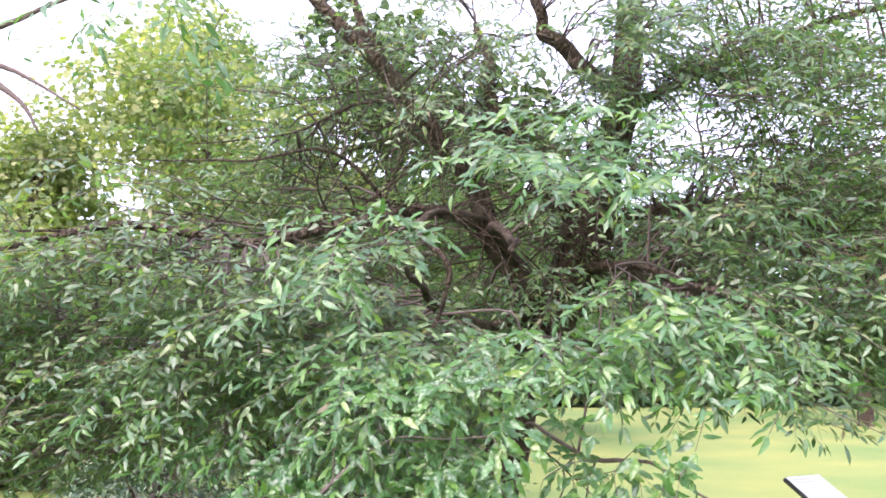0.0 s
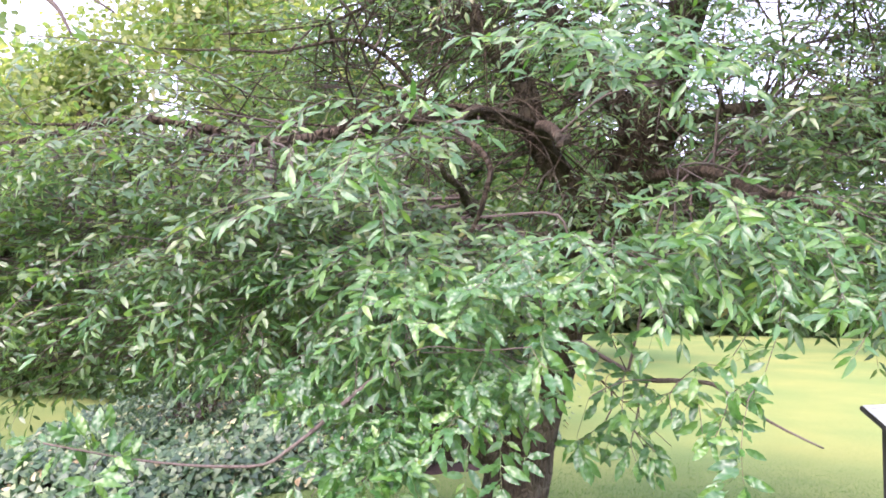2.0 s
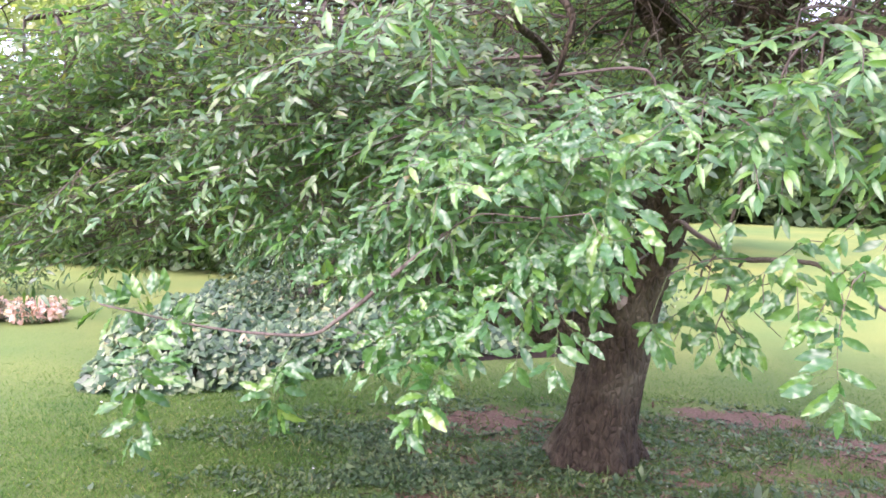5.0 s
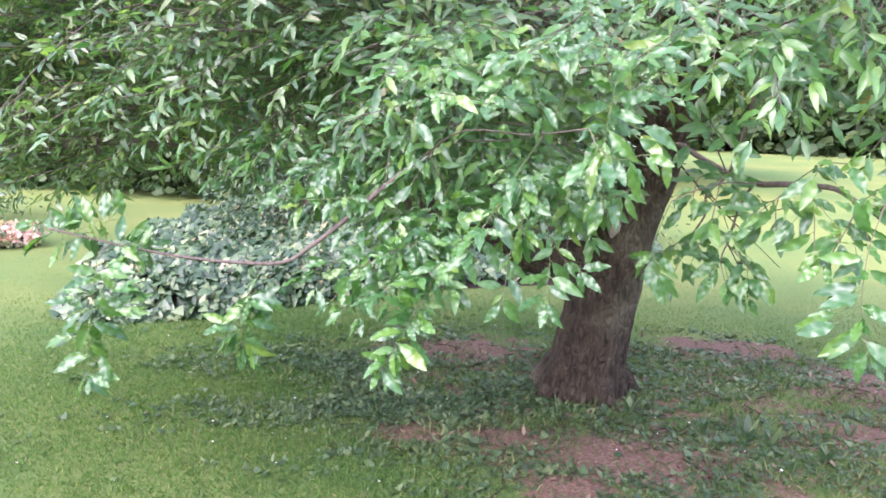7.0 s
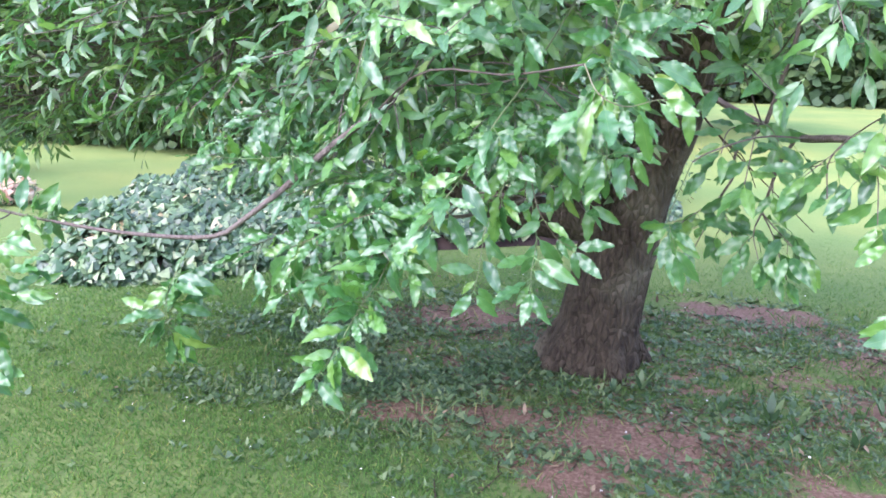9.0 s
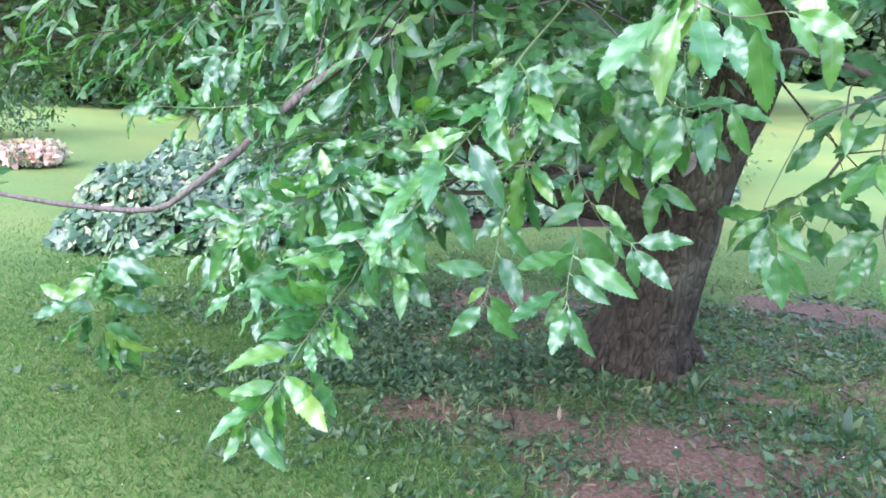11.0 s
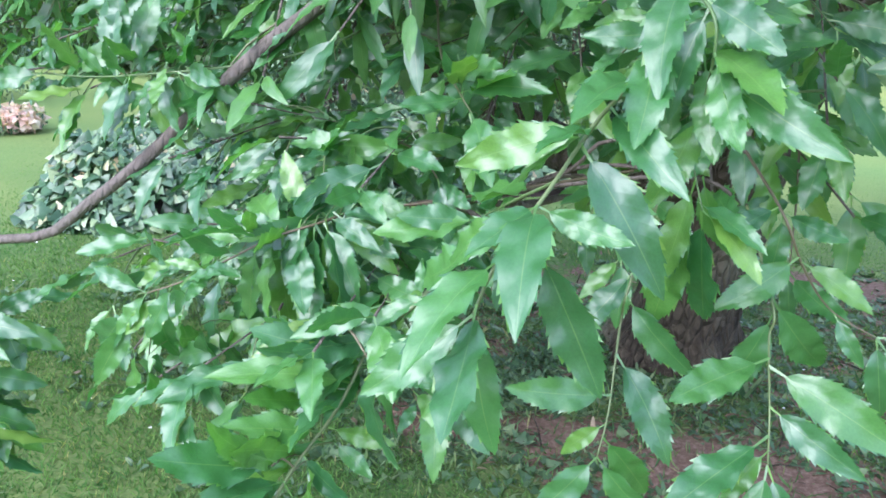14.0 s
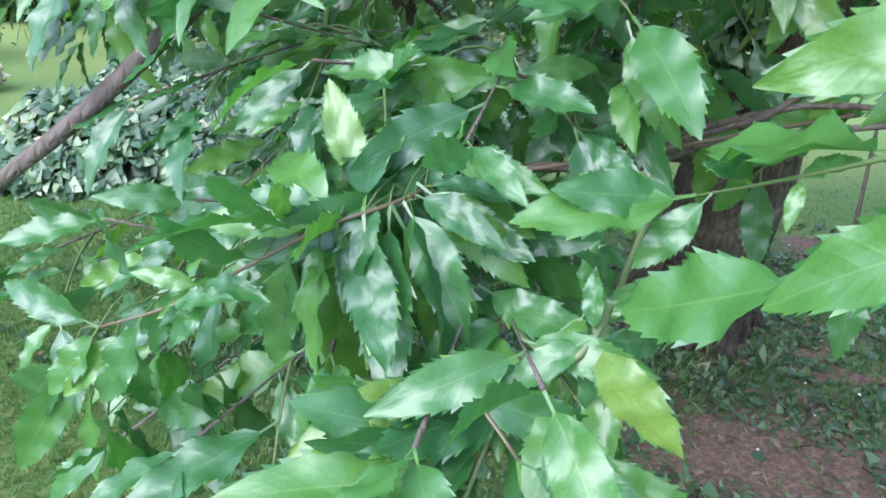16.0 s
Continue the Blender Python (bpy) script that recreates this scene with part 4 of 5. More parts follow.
def bough(p, base, r, rad):
    """A thin branch from the nearest limb to the base of a spray."""
    base = np.asarray(base, float)
    d = np.linalg.norm((ALL_LINES - base) * (1, 1, 1.3), axis=1) + 0.35 * np.clip(base[1] + 0.15 - ALL_LINES[:, 1], 0, 2)
    q = ALL_LINES[int(np.argmin(d))]
    ln = np.linalg.norm(base - q)
    if ln > 0.04:
        mid = (q + base) / 2 + np.array((0, 0, 0.08 * ln)) + r.normal(0, 0.05 * ln, 3)
        mid2 = q * 0.25 + base * 0.75 + np.array((0, 0, 0.05 * ln)) + r.normal(0, 0.04 * ln, 3)
        line = curve([q, mid, mid2, base], 12)
        if clear(line, 0.12).all():
            p.tube(line, [rad * 1.4, rad], 5, 0)


NEAR = []          # (branch, position, along, normal, size) of leaves close to the lane


def fan(base, tips, seed, size=0.075, near=True, subs=5, rad=0.006, step=0.4, lane=0.1, reach=1.0, start=0.45):
    r = np.random.default_rng(seed)
    p, lv = Pile(), Leaves()
    bough(p, base, r, rad)
    for tip in tips:
        spray(p, lv, base, tip, rad * 0.75, size, r, subs, step, reach, start)
    if not lv.rows:
        return
    br = tree_part("branch", p.mesh("branch", [TWIG, SHOOT]))
    pos, al, nm, sz = lv.all()
    mid = pos + al * sz[:, None] * 0.6
    k = clear(mid, lane) & clear(pos, lane * 0.8)
    pos, al, nm, sz = pos[k], al[k], nm[k], sz[k]
    if near == "single":
        NEAR.extend((br, *x) for x in zip(pos, al, nm, sz))
        return
    shapes = MID_LEAVES if near == "mid" else NEAR_LEAVES if near else FAR_LEAVES
    p = Pile()
    pick = r.integers(0, len(shapes), len(pos))
    for i, sh in enumerate(shapes):
        k = pick == i
        p.scatter(sh, pos[k], al[k], nm[k], sz[k])
    part("foliage", p.mesh("foliage", [LEAF if near else LEAF_FAR]), br, kind="stuff")


FRONT = [
    ((0.72, 3.2, 2.41),
     [(-0.08, 2.5, 2.54), (-0.03, 2.4, 2.32), (0.26, 2.4, 2.51), (0.43, 2.3, 2.48), (0.5, 2.0, 2.19), (0.89, 2.4, 2.5), (0.71, 2.2, 2.22), (0.35, 2.2, 2.23), (0.17, 2.3, 2.37)]),
    ((-0.01, 3.1, 2.18),
     [(-0.62, 2.3, 1.95), (-0.61, 2.23, 1.77), (-0.33, 2.2, 1.83), (-0.21, 2.28, 1.74), (-0.5, 2.3, 1.81), (-0.16, 2.5, 2.16)]),
    ((0.73, 3.0, 2.06),
     [(0.54, 2.18, 1.72), (0.71, 2.3, 1.77)]),
]
FRONT_LOW = [
    ((0.48, 2.8, 1.76),
     [(0.19, 2.45, 1.64), (-0.01, 2.5, 1.71), (0.52, 2.4, 1.63), (0.39, 2.3, 1.58), (0.23, 2.3, 1.59), (0.02, 2.3, 1.6)]),
    ((0.97, 2.95, 1.85),
     [(1.02, 2.4, 1.73), (0.97, 2.3, 1.58), (0.85, 2.4, 1.65), (0.68, 2.35, 1.6), (1.24, 2.5, 1.67), (1.23, 2.6, 1.82), (0.94, 2.6, 1.88)]),
    ((-0.27, 2.95, 1.69),
     [(-0.41, 2.5, 1.66), (-0.62, 2.6, 1.61), (-0.86, 2.7, 1.69), (-0.28, 2.3, 1.54), (-0.13, 2.3, 1.57), (-0.48, 2.5, 1.5)]),
    ((-1.01, 3.1, 1.68),
     [(-1.25, 2.7, 1.65), (-1.02, 2.6, 1.45), (-1.32, 2.6, 1.39), (-0.9, 2.6, 1.34)]),
]
NEAR_LEFT = [
    ((0.13, 2.75, 1.62),
     [(-0.33, 2.2, 1.46), (-0.11, 2.1, 1.52), (-0.25, 2.25, 1.56), (0.0, 2.2, 1.6), (-0.03, 2.15, 1.5), (-0.25, 2.4, 1.65)]),
    ((-0.17, 2.6, 1.22),
     [(-0.18, 2.35, 1.22), (-0.27, 2.4, 1.24), (-0.35, 2.45, 1.26), (-0.41, 2.45, 1.2), (-0.44, 2.45, 1.12), (-0.51, 2.45, 1.08), (-0.41, 2.38, 1.04)]),
    ((-0.19, 2.5, 1.17),
     [(-0.34, 2.4, 1.16), (-0.22, 2.3, 1.14), (-0.29, 2.3, 1.08), (-0.37, 2.35, 1.03), (-0.17, 2.25, 1.14), (-0.13, 2.25, 1.17)]),
    ((-0.41, 2.7, 1.32),
     [(-0.62, 2.5, 1.26), (-0.61, 2.55, 1.29), (-0.55, 2.6, 1.34), (-0.53, 2.5, 1.25)]),
]
NEAR_RIGHT = [
    ((0.02, 2.7, 1.42),
     [(0.05, 2.3, 1.35), (0.07, 2.3, 1.31), (0.12, 2.3, 1.37), (-0.03, 2.4, 1.35), (-0.11, 2.5, 1.39), (0.12, 2.4, 1.31), (-0.02, 2.4, 1.41)]),
    ((0.29, 2.75, 1.72),
     [(0.1, 2.3, 1.65), (0.19, 2.2, 1.59), (0.3, 2.3, 1.61), (0.37, 2.3, 1.65), (0.25, 2.3, 1.5), (0.03, 2.3, 1.6), (0.33, 2.25, 1.52)]),
]
BEHIND = [
    ((-0.1, 2.85, 1.4),
     [(-0.2, 2.5, 1.3), (-0.12, 2.45, 1.24), (-0.26, 2.5, 1.2), (-0.05, 2.5, 1.3), (-0.16, 2.52, 1.14)]),
    ((0.1, 2.8, 1.42),
     [(0.02, 2.48, 1.32), (0.06, 2.45, 1.22), (0.13, 2.45, 1.27), (0.17, 2.5, 1.2), (0.0, 2.45, 1.16)]),
    ((-0.35, 2.9, 1.42),
     [(-0.38, 2.6, 1.3), (-0.45, 2.55, 1.24), (-0.3, 2.55, 1.25), (-0.34, 2.5, 1.16), (-0.5, 2.6, 1.32)]),
]
OVER_LAWN = [
    ((0.52, 2.85, 1.35),
     [(0.45, 2.55, 1.26), (0.41, 2.6, 1.31), (0.51, 2.6, 1.24), (0.48, 2.5, 1.42)]),
    ((0.62, 2.58, 1.35),
     [(0.58, 2.5, 1.25), (0.65, 2.45, 1.22), (0.54, 2.5, 1.29), (0.68, 2.4, 1.41)]),
    ((0.74, 2.5, 1.32),
     [(0.66, 2.4, 1.2), (0.72, 2.35, 1.26), (0.74, 2.35, 1.37)]),
    ((0.45, 2.85, 1.19),
     [(0.39, 2.72, 1.09), (0.47, 2.72, 1.12), (0.36, 2.75, 1.14)]),
    ((0.51, 2.68, 1.19),
     [(0.5, 2.6, 1.11), (0.56, 2.62, 1.07), (0.57, 2.6, 1.13)]),
]
FRONT_TOP = [
    ((-0.25, 2.8, 1.54),
     [(-0.42, 2.55, 1.38), (-0.32, 2.5, 1.35), (-0.25, 2.5, 1.38), (-0.24, 2.45, 1.32), (-0.18, 2.45, 1.34), (-0.14, 2.5, 1.39), (-0.31, 2.45, 1.28), (-0.07, 2.45, 1.36), (-0.51, 2.6, 1.4)]),
    ((-0.77, 2.95, 1.51),
     [(-1.06, 2.75, 1.38), (-0.93, 2.75, 1.36), (-0.76, 2.7, 1.34), (-0.67, 2.7, 1.37), (-0.84, 2.7, 1.29), (-1.06, 2.8, 1.3)]),
    ((0.58, 2.8, 1.72),
     [(0.52, 2.3, 1.52), (0.6, 2.4, 1.58), (0.44, 2.4, 1.59), (0.63, 2.4, 1.64), (0.61, 2.5, 1.47)]),
    ((-0.2, 2.8, 1.7),
     [(-0.27, 2.4, 1.51), (-0.17, 2.4, 1.55), (-0.08, 2.4, 1.57), (-0.38, 2.5, 1.44), (-0.02, 2.4, 1.66)]),
]
OVERHEAD = [
    ((-0.66, 2.4, 3.22),
     [(-0.95, 1.9, 2.5), (-0.87, 1.9, 2.53), (-0.71, 2.1, 2.52), (-0.65, 2.2, 2.5), (-0.73, 2.0, 2.61), (-1.09, 1.9, 2.56)]),
]
RIGHT = [
    ((0.92, 3.1, 1.93),
     [(0.54, 2.2, 1.72), (0.45, 2.4, 1.83), (0.68, 2.4, 1.73), (0.82, 2.35, 1.59), (0.9, 2.5, 1.75)]),
    ((1.27, 2.9, 1.8),
     [(0.82, 2.35, 1.53), (0.88, 2.2, 1.55), (0.82, 2.45, 1.39), (0.75, 2.5, 1.43), (0.99, 2.3, 1.45)]),
]
LEFT_LOW = [
    ((-0.46, 3.2, 1.77),
     [(-1.17, 2.85, 1.4), (-0.9, 2.8, 1.48), (-1.21, 2.75, 1.58), (-0.86, 2.8, 1.66), (-0.62, 2.8, 1.63)]),
]
for i, (base, tips) in enumerate(FRONT + FRONT_LOW + FRONT_TOP + RIGHT + LEFT_LOW + OVERHEAD):
    r = np.random.default_rng(i)
    extra = [tuple(np.array(q) * 0.8 + np.array(base) * 0.2 + r.normal(0, 0.06, 3)) for q in tips[::2]]
    low = i >= len(FRONT + FRONT_LOW + FRONT_TOP + RIGHT)
    fan(base, tips + extra if i == 0 else tips, 100 + i, 0.074, "mid", 3 if low or 0 < i < 7 else 4, 0.0016 if i == len(FRONT + FRONT_LOW + FRONT_TOP + RIGHT + LEFT_LOW) else 0.0022 if low else 0.004, 0.36, reach=0.6 if low else 0.75, start=0.38)
for i, (base, tips) in enumerate(NEAR_LEFT + NEAR_RIGHT):
    fan(base, tips, 200 + i, 0.066 if i < len(NEAR_LEFT) else 0.054, "single", 3 if i < len(NEAR_LEFT) else 2, 0.0008, 0.36, reach=0.6, start=0.2)
for i, (base, tips) in enumerate(BEHIND):
    fan(base, tips, 280 + i, 0.068, True, 4, 0.0011, 0.42, reach=0.7, start=0.25)
for i, (base, tips) in enumerate(OVER_LAWN):
    fan(base, tips, 260 + i, 0.078, True, 2, 0.0028, 0.42, reach=0.5, start=0.3)

# twigs close to the lane: the stem's line, then each leaf as its place along the stem and where its tip hangs
STEMS = [np.full((1, 3), 99.0)]


def placed_twig(points, leaves, rad, seed, more=0):
    r = np.random.default_rng(seed)
    p = Pile()
    line = curve(points, 41)
    if np.linalg.norm(np.concatenate(STEMS) - line[0], axis=1).min() > 0.025:      # not a side twig of an earlier one
        bough(p, points[0], r, rad * 1.3)
    STEMS.append(line)
    p.tube(line, [rad, rad * 0.7, rad * 0.4], 7, 1)
    rows = []
    for s, *tip in leaves:
        base, tip = line[int(round(s * 40))], np.array(tip)
        d = tip - base
        size = np.linalg.norm(d)
        if size > 0.09:
            start = tip - d / size * 0.078
            p.tube(curve([base, (base + start) / 2 + (0, 0, 0.006), start], 5), [rad * 0.5, rad * 0.4], 5, 1)
            base, size = start, 0.078
        out = unit(np.array((-0.25, -1.0, 0.0)))
        nm = unit(np.array((0, 0, 0.6)) + out * 0.9 + r.normal(0, 0.3, 3))
        rows.append((base, d, nm, size))
        for k in range(more):
            b2 = base + r.normal(0, 0.006, 3) + (0, 0.012 + 0.02 * k, 0)
            d2 = unit(d / size + r.normal(0, 0.42, 3)) * size * r.uniform(0.75, 1.1)
            if k:
                p.tube(curve([base, (base + b2) / 2 + (0, 0, 0.003), b2], 4), [rad * 0.4, rad * 0.3], 4, 1)
            rows.append((b2, d2, unit(nm + r.normal(0, 0.35, 3)), np.linalg.norm(d2)))
    br = tree_part("branch", p.mesh("branch", [TWIG, SHOOT]))
    NEAR.extend((br, *q) for q in rows)


placed_twig([(0.2, 2.85, 1.78), (0.12, 2.58, 1.58), (0.06, 2.4, 1.44), (0.02, 2.299, 1.364), (0.006, 2.285, 1.319), (-0.012, 2.258, 1.296), (-0.029, 2.213, 1.266), (-0.044, 2.177, 1.24), (-0.051, 2.167, 1.218)],
            [(0.775, -0.029, 2.128, 1.25), (0.812, 0.01, 2.182, 1.178), (0.978, -0.044, 2.103, 1.194), (1, -0.096, 2.145, 1.177), (0.887, -0.068, 2.112, 1.232), (0.647, -0.086, 2.267, 1.267), (0.603, 0.026, 2.211, 1.276), (0.677, 0.032, 2.206, 1.229), (0.835, -0.04, 2.167, 1.223), (0.79, -0.089, 2.219, 1.226), (0.79, -0.112, 2.28, 1.182), (0.775, 0.012, 2.204, 1.243), (0.438, 0.012, 2.226, 1.292), (0.378, 0.005, 2.24, 1.319), (0.535, -0.022, 2.216, 1.315), (1, -0.04, 2.147, 1.156), (0.647, -0.03, 2.2, 1.296), (0.775, -0.05, 2.16, 1.253), (0.647, -0.06, 2.27, 1.255), (0.865, -0.016, 2.25, 1.193)], 0.0019, 765)
placed_twig([(-0.026, 2.225, 1.269), (-0.067, 2.284, 1.235), (-0.091, 2.339, 1.21)],
            [(0.97, -0.139, 2.31, 1.213), (0.95, -0.151, 2.3, 1.203), (0.5, -0.055, 2.27, 1.247), (0.47, -0.069, 2.27, 1.225), (0.65, -0.086, 2.35, 1.228), (0.85, -0.107, 2.32, 1.184), (0.25, -0.091, 2.33, 1.232)], 0.001, 780)
placed_twig([(0.02, 2.299, 1.364), (0.038, 2.273, 1.34), (0.036, 2.285, 1.28), (0.044, 2.27, 1.25)],
            [(0.4, 0.054, 2.24, 1.283), (0.45, 0.089, 2.221, 1.293), (1, 0.08, 2.25, 1.228), (0.15, 0.07, 2.25, 1.334), (0.82, 0.028, 2.28, 1.201), (0.55, 0.021, 2.27, 1.244), (0.23, 0.014, 2.26, 1.3), (1, 0.055, 2.3, 1.17)], 0.0011, 766, 1)
placed_twig([(0.03, 2.4, 1.26), (0.012, 2.315, 1.19), (0.009, 2.312, 1.165), (0.009, 2.277, 1.12), (0.006, 2.265, 1.096)],
            [(1, -0.027, 2.25, 1.051), (1, 0.044, 2.257, 1.052), (0.88, 0.043, 2.29, 1.059), (0.7, -0.047, 2.25, 1.134), (0.6, 0.054, 2.27, 1.101), (0.3, 0.049, 2.28, 1.144), (0.8, -0.02, 2.27, 1.09), (0.23, -0.015, 2.3, 1.156)], 0.0011, 767)
placed_twig([(0.08, 2.4, 1.224), (0.097, 2.335, 1.179), (0.097, 2.327, 1.16), (0.097, 2.282, 1.134), (0.099, 2.27, 1.108)],
            [(1, 0.126, 2.235, 1.057), (1, 0.093, 2.24, 1.053), (0.85, 0.04, 2.233, 1.085), (0.93, 0.075, 2.27, 1.079), (0.72, 0.139, 2.25, 1.121), (0.6, 0.167, 2.27, 1.13), (0.57, 0.036, 2.27, 1.138), (0.28, 0.079, 2.33, 1.111), (0.23, 0.142, 2.36, 1.119)], 0.0011, 768)
placed_twig([(0.076, 2.42, 1.257), (0.093, 2.337, 1.237), (0.11, 2.34, 1.205), (0.131, 2.345, 1.178), (0.159, 2.344, 1.164)],
            [(1, 0.227, 2.336, 1.179), (1, 0.169, 2.33, 1.114), (1, 0.206, 2.33, 1.114), (0.47, 0.153, 2.33, 1.188), (0.25, 0.126, 2.31, 1.228), (0.25, 0.095, 2.33, 1.195), (0.45, 0.067, 2.3, 1.183), (0.78, 0.15, 2.33, 1.147), (0.23, 0.057, 2.32, 1.223)], 0.0011, 769)
placed_twig([(-0.1, 2.4, 1.19), (-0.118, 2.305, 1.163), (-0.142, 2.297, 1.14), (-0.15, 2.291, 1.127), (-0.16, 2.262, 1.095), (-0.172, 2.225, 1.073), (-0.177, 2.172, 1.049), (-0.188, 2.141, 1.017), (-0.215, 2.12, 0.974)],
            [(0.78, -0.227, 2.1, 1.058), (0.72, -0.152, 2.15, 1.025), (0.65, -0.111, 2.17, 1.038), (0.85, -0.115, 2.11, 0.989), (0.9, -0.188, 2.1, 0.973), (0.88, -0.221, 2.1, 1.011), (0.95, -0.232, 2.07, 0.988), (1, -0.22, 2.08, 0.945), (1, -0.165, 2.09, 0.943), (0.88, -0.182, 2.12, 0.946), (0.62, -0.216, 2.15, 1.113), (0.65, -0.197, 2.14, 1.098), (0.7, -0.206, 2.14, 1.067), (0.47, -0.161, 2.2, 1.118), (0.6, -0.136, 2.21, 1.064), (0.55, -0.199, 2.2, 1.112), (0.68, -0.15, 2.18, 1.037), (0.12, -0.149, 2.28, 1.15), (0.12, -0.09, 2.25, 1.148), (0.12, -0.118, 2.29, 1.14), (0.12, -0.123, 2.31, 1.188), (0.12, -0.084, 2.33, 1.15), (0.38, -0.203, 2.24, 1.132), (0.4, -0.215, 2.25, 1.145), (0.4, -0.18, 2.25, 1.103), (0.45, -0.214, 2.22, 1.145), (0.33, -0.164, 2.27, 1.119)], 0.0016, 770, 2)
placed_twig([(-0.142, 2.297, 1.14), (-0.123, 2.285, 1.122), (-0.108, 2.27, 1.107)],
            [(0.47, -0.075, 2.25, 1.128), (0.55, -0.122, 2.26, 1.107), (1, -0.113, 2.25, 1.095), (0.85, -0.079, 2.25, 1.104)], 0.0009, 781)
placed_twig([(0, 2.5, 1.22), (-0.149, 2.409, 1.198), (-0.188, 2.384, 1.197), (-0.203, 2.335, 1.196), (-0.226, 2.309, 1.19), (-0.252, 2.288, 1.176), (-0.276, 2.273, 1.163), (-0.307, 2.275, 1.149)],
            [(0.6, -0.263, 2.25, 1.22), (0.55, -0.274, 2.35, 1.218), (0.5, -0.232, 2.39, 1.229), (0.57, -0.219, 2.27, 1.146), (0.5, -0.194, 2.28, 1.145), (0.45, -0.194, 2.29, 1.126), (0.42, -0.162, 2.309, 1.154), (0.4, -0.16, 2.32, 1.194), (0.68, -0.262, 2.25, 1.198), (0.85, -0.245, 2.27, 1.177), (1, -0.381, 2.285, 1.077), (0.9, -0.306, 2.27, 1.115), (0.95, -0.37, 2.335, 1.019), (0.85, -0.298, 2.34, 1.052), (1, -0.35, 2.27, 1.166), (0.62, -0.246, 2.3, 1.125), (0.55, -0.223, 2.31, 1.109), (0.45, -0.154, 2.32, 1.127), (0.57, -0.277, 2.3, 1.189), (0.75, -0.268, 2.26, 1.155), (0.78, -0.286, 2.27, 1.18), (0.62, -0.26, 2.31, 1.13), (0.38, -0.147, 2.34, 1.171), (0.28, -0.149, 2.36, 1.207), (0.3, -0.219, 2.42, 1.233), (0.35, -0.191, 2.38, 1.224), (1, -0.332, 2.27, 1.114)], 0.0013, 771, 2)
placed_twig([(-0.21, 2.62, 1.34), (-0.172, 2.511, 1.302), (-0.131, 2.434, 1.277), (-0.121, 2.424, 1.268)],
            [(1, -0.087, 2.357, 1.236), (0.68, -0.17, 2.4, 1.271), (0.38, -0.099, 2.44, 1.292), (0.38, -0.187, 2.46, 1.269), (0.62, -0.074, 2.4, 1.305), (0.45, -0.171, 2.45, 1.243)], 0.0013, 777, 2)
placed_twig([(-0.2, 2.62, 1.36), (-0.285, 2.483, 1.3), (-0.444, 2.452, 1.272), (-0.583, 2.497, 1.261), (-0.631, 2.5, 1.265)],
            [(0.75, -0.586, 2.47, 1.237), (0.7, -0.58, 2.5, 1.311), (0.55, -0.491, 2.44, 1.296), (0.75, -0.648, 2.48, 1.248), (0.5, -0.445, 2.42, 1.223), (0.5, -0.436, 2.4, 1.29), (0.45, -0.38, 2.42, 1.234), (0.42, -0.331, 2.44, 1.26), (0.4, -0.393, 2.46, 1.32), (0.35, -0.357, 2.45, 1.251), (0.45, -0.433, 2.43, 1.244), (0.33, -0.295, 2.46, 1.32), (0.53, -0.477, 2.47, 1.348), (0.42, -0.366, 2.44, 1.233), (0.62, -0.462, 2.47, 1.309)], 0.0013, 772, 2)
placed_twig([(0.192, 2.5, 1.386), (0.2, 2.42, 1.333), (0.206, 2.356, 1.291), (0.247, 2.4, 1.228)],
            [(0.62, 0.176, 2.33, 1.24), (0.55, 0.168, 2.38, 1.305), (0.6, 0.15, 2.37, 1.266), (0.68, 0.242, 2.34, 1.261), (0.62, 0.262, 2.36, 1.273), (0.62, 0.237, 2.33, 1.319), (0.5, 0.237, 2.33, 1.34), (0.7, 0.197, 2.38, 1.24)], 0.0011, 782)
placed_twig([(0.355, 2.55, 1.297), (0.322, 2.541, 1.195), (0.323, 2.53, 1.185), (0.328, 2.5, 1.165)],
            [(0.97, 0.355, 2.47, 1.068), (0.88, 0.308, 2.5, 1.102), (0.78, 0.286, 2.52, 1.142), (1, 0.334, 2.51, 1.083), (1, 0.378, 2.48, 1.131)], 0.0011, 783, 1)
placed_twig([(0.09, 2.55, 1.44), (0.075, 2.46, 1.389), (0.099, 2.44, 1.36), (0.121, 2.43, 1.337)],
            [(0.97, 0.127, 2.4, 1.297), (0.88, 0.168, 2.42, 1.34), (0.95, 0.179, 2.43, 1.313), (0.68, 0.066, 2.42, 1.341), (0.5, 0.085, 2.4, 1.34), (0.85, 0.08, 2.42, 1.309), (0.55, 0.125, 2.42, 1.371)], 0.0011, 778)
placed_twig([(-0.6, 2.43, 1.115), (-0.646, 2.403, 1.006), (-0.65, 2.392, 0.95), (-0.66, 2.435, 0.845)],
            [(0.3, -0.691, 2.37, 0.955), (0.68, -0.751, 2.38, 0.981), (0.7, -0.731, 2.4, 0.89), (0.72, -0.706, 2.42, 0.865), (0.8, -0.691, 2.43, 0.819), (0.88, -0.648, 2.44, 0.815), (0.78, -0.603, 2.45, 0.882), (0.28, -0.558, 2.4, 1.029), (0.38, -0.664, 2.37, 1.01), (0.55, -0.573, 2.44, 0.944), (0.25, -0.551, 2.45, 0.987), (0.4, -0.626, 2.43, 0.925), (0.8, -0.624, 2.44, 0.842), (0.62, -0.626, 2.4, 1.011), (0.25, -0.628, 2.42, 1.06), (0.85, -0.665, 2.42, 0.823)], 0.001, 784, 2)
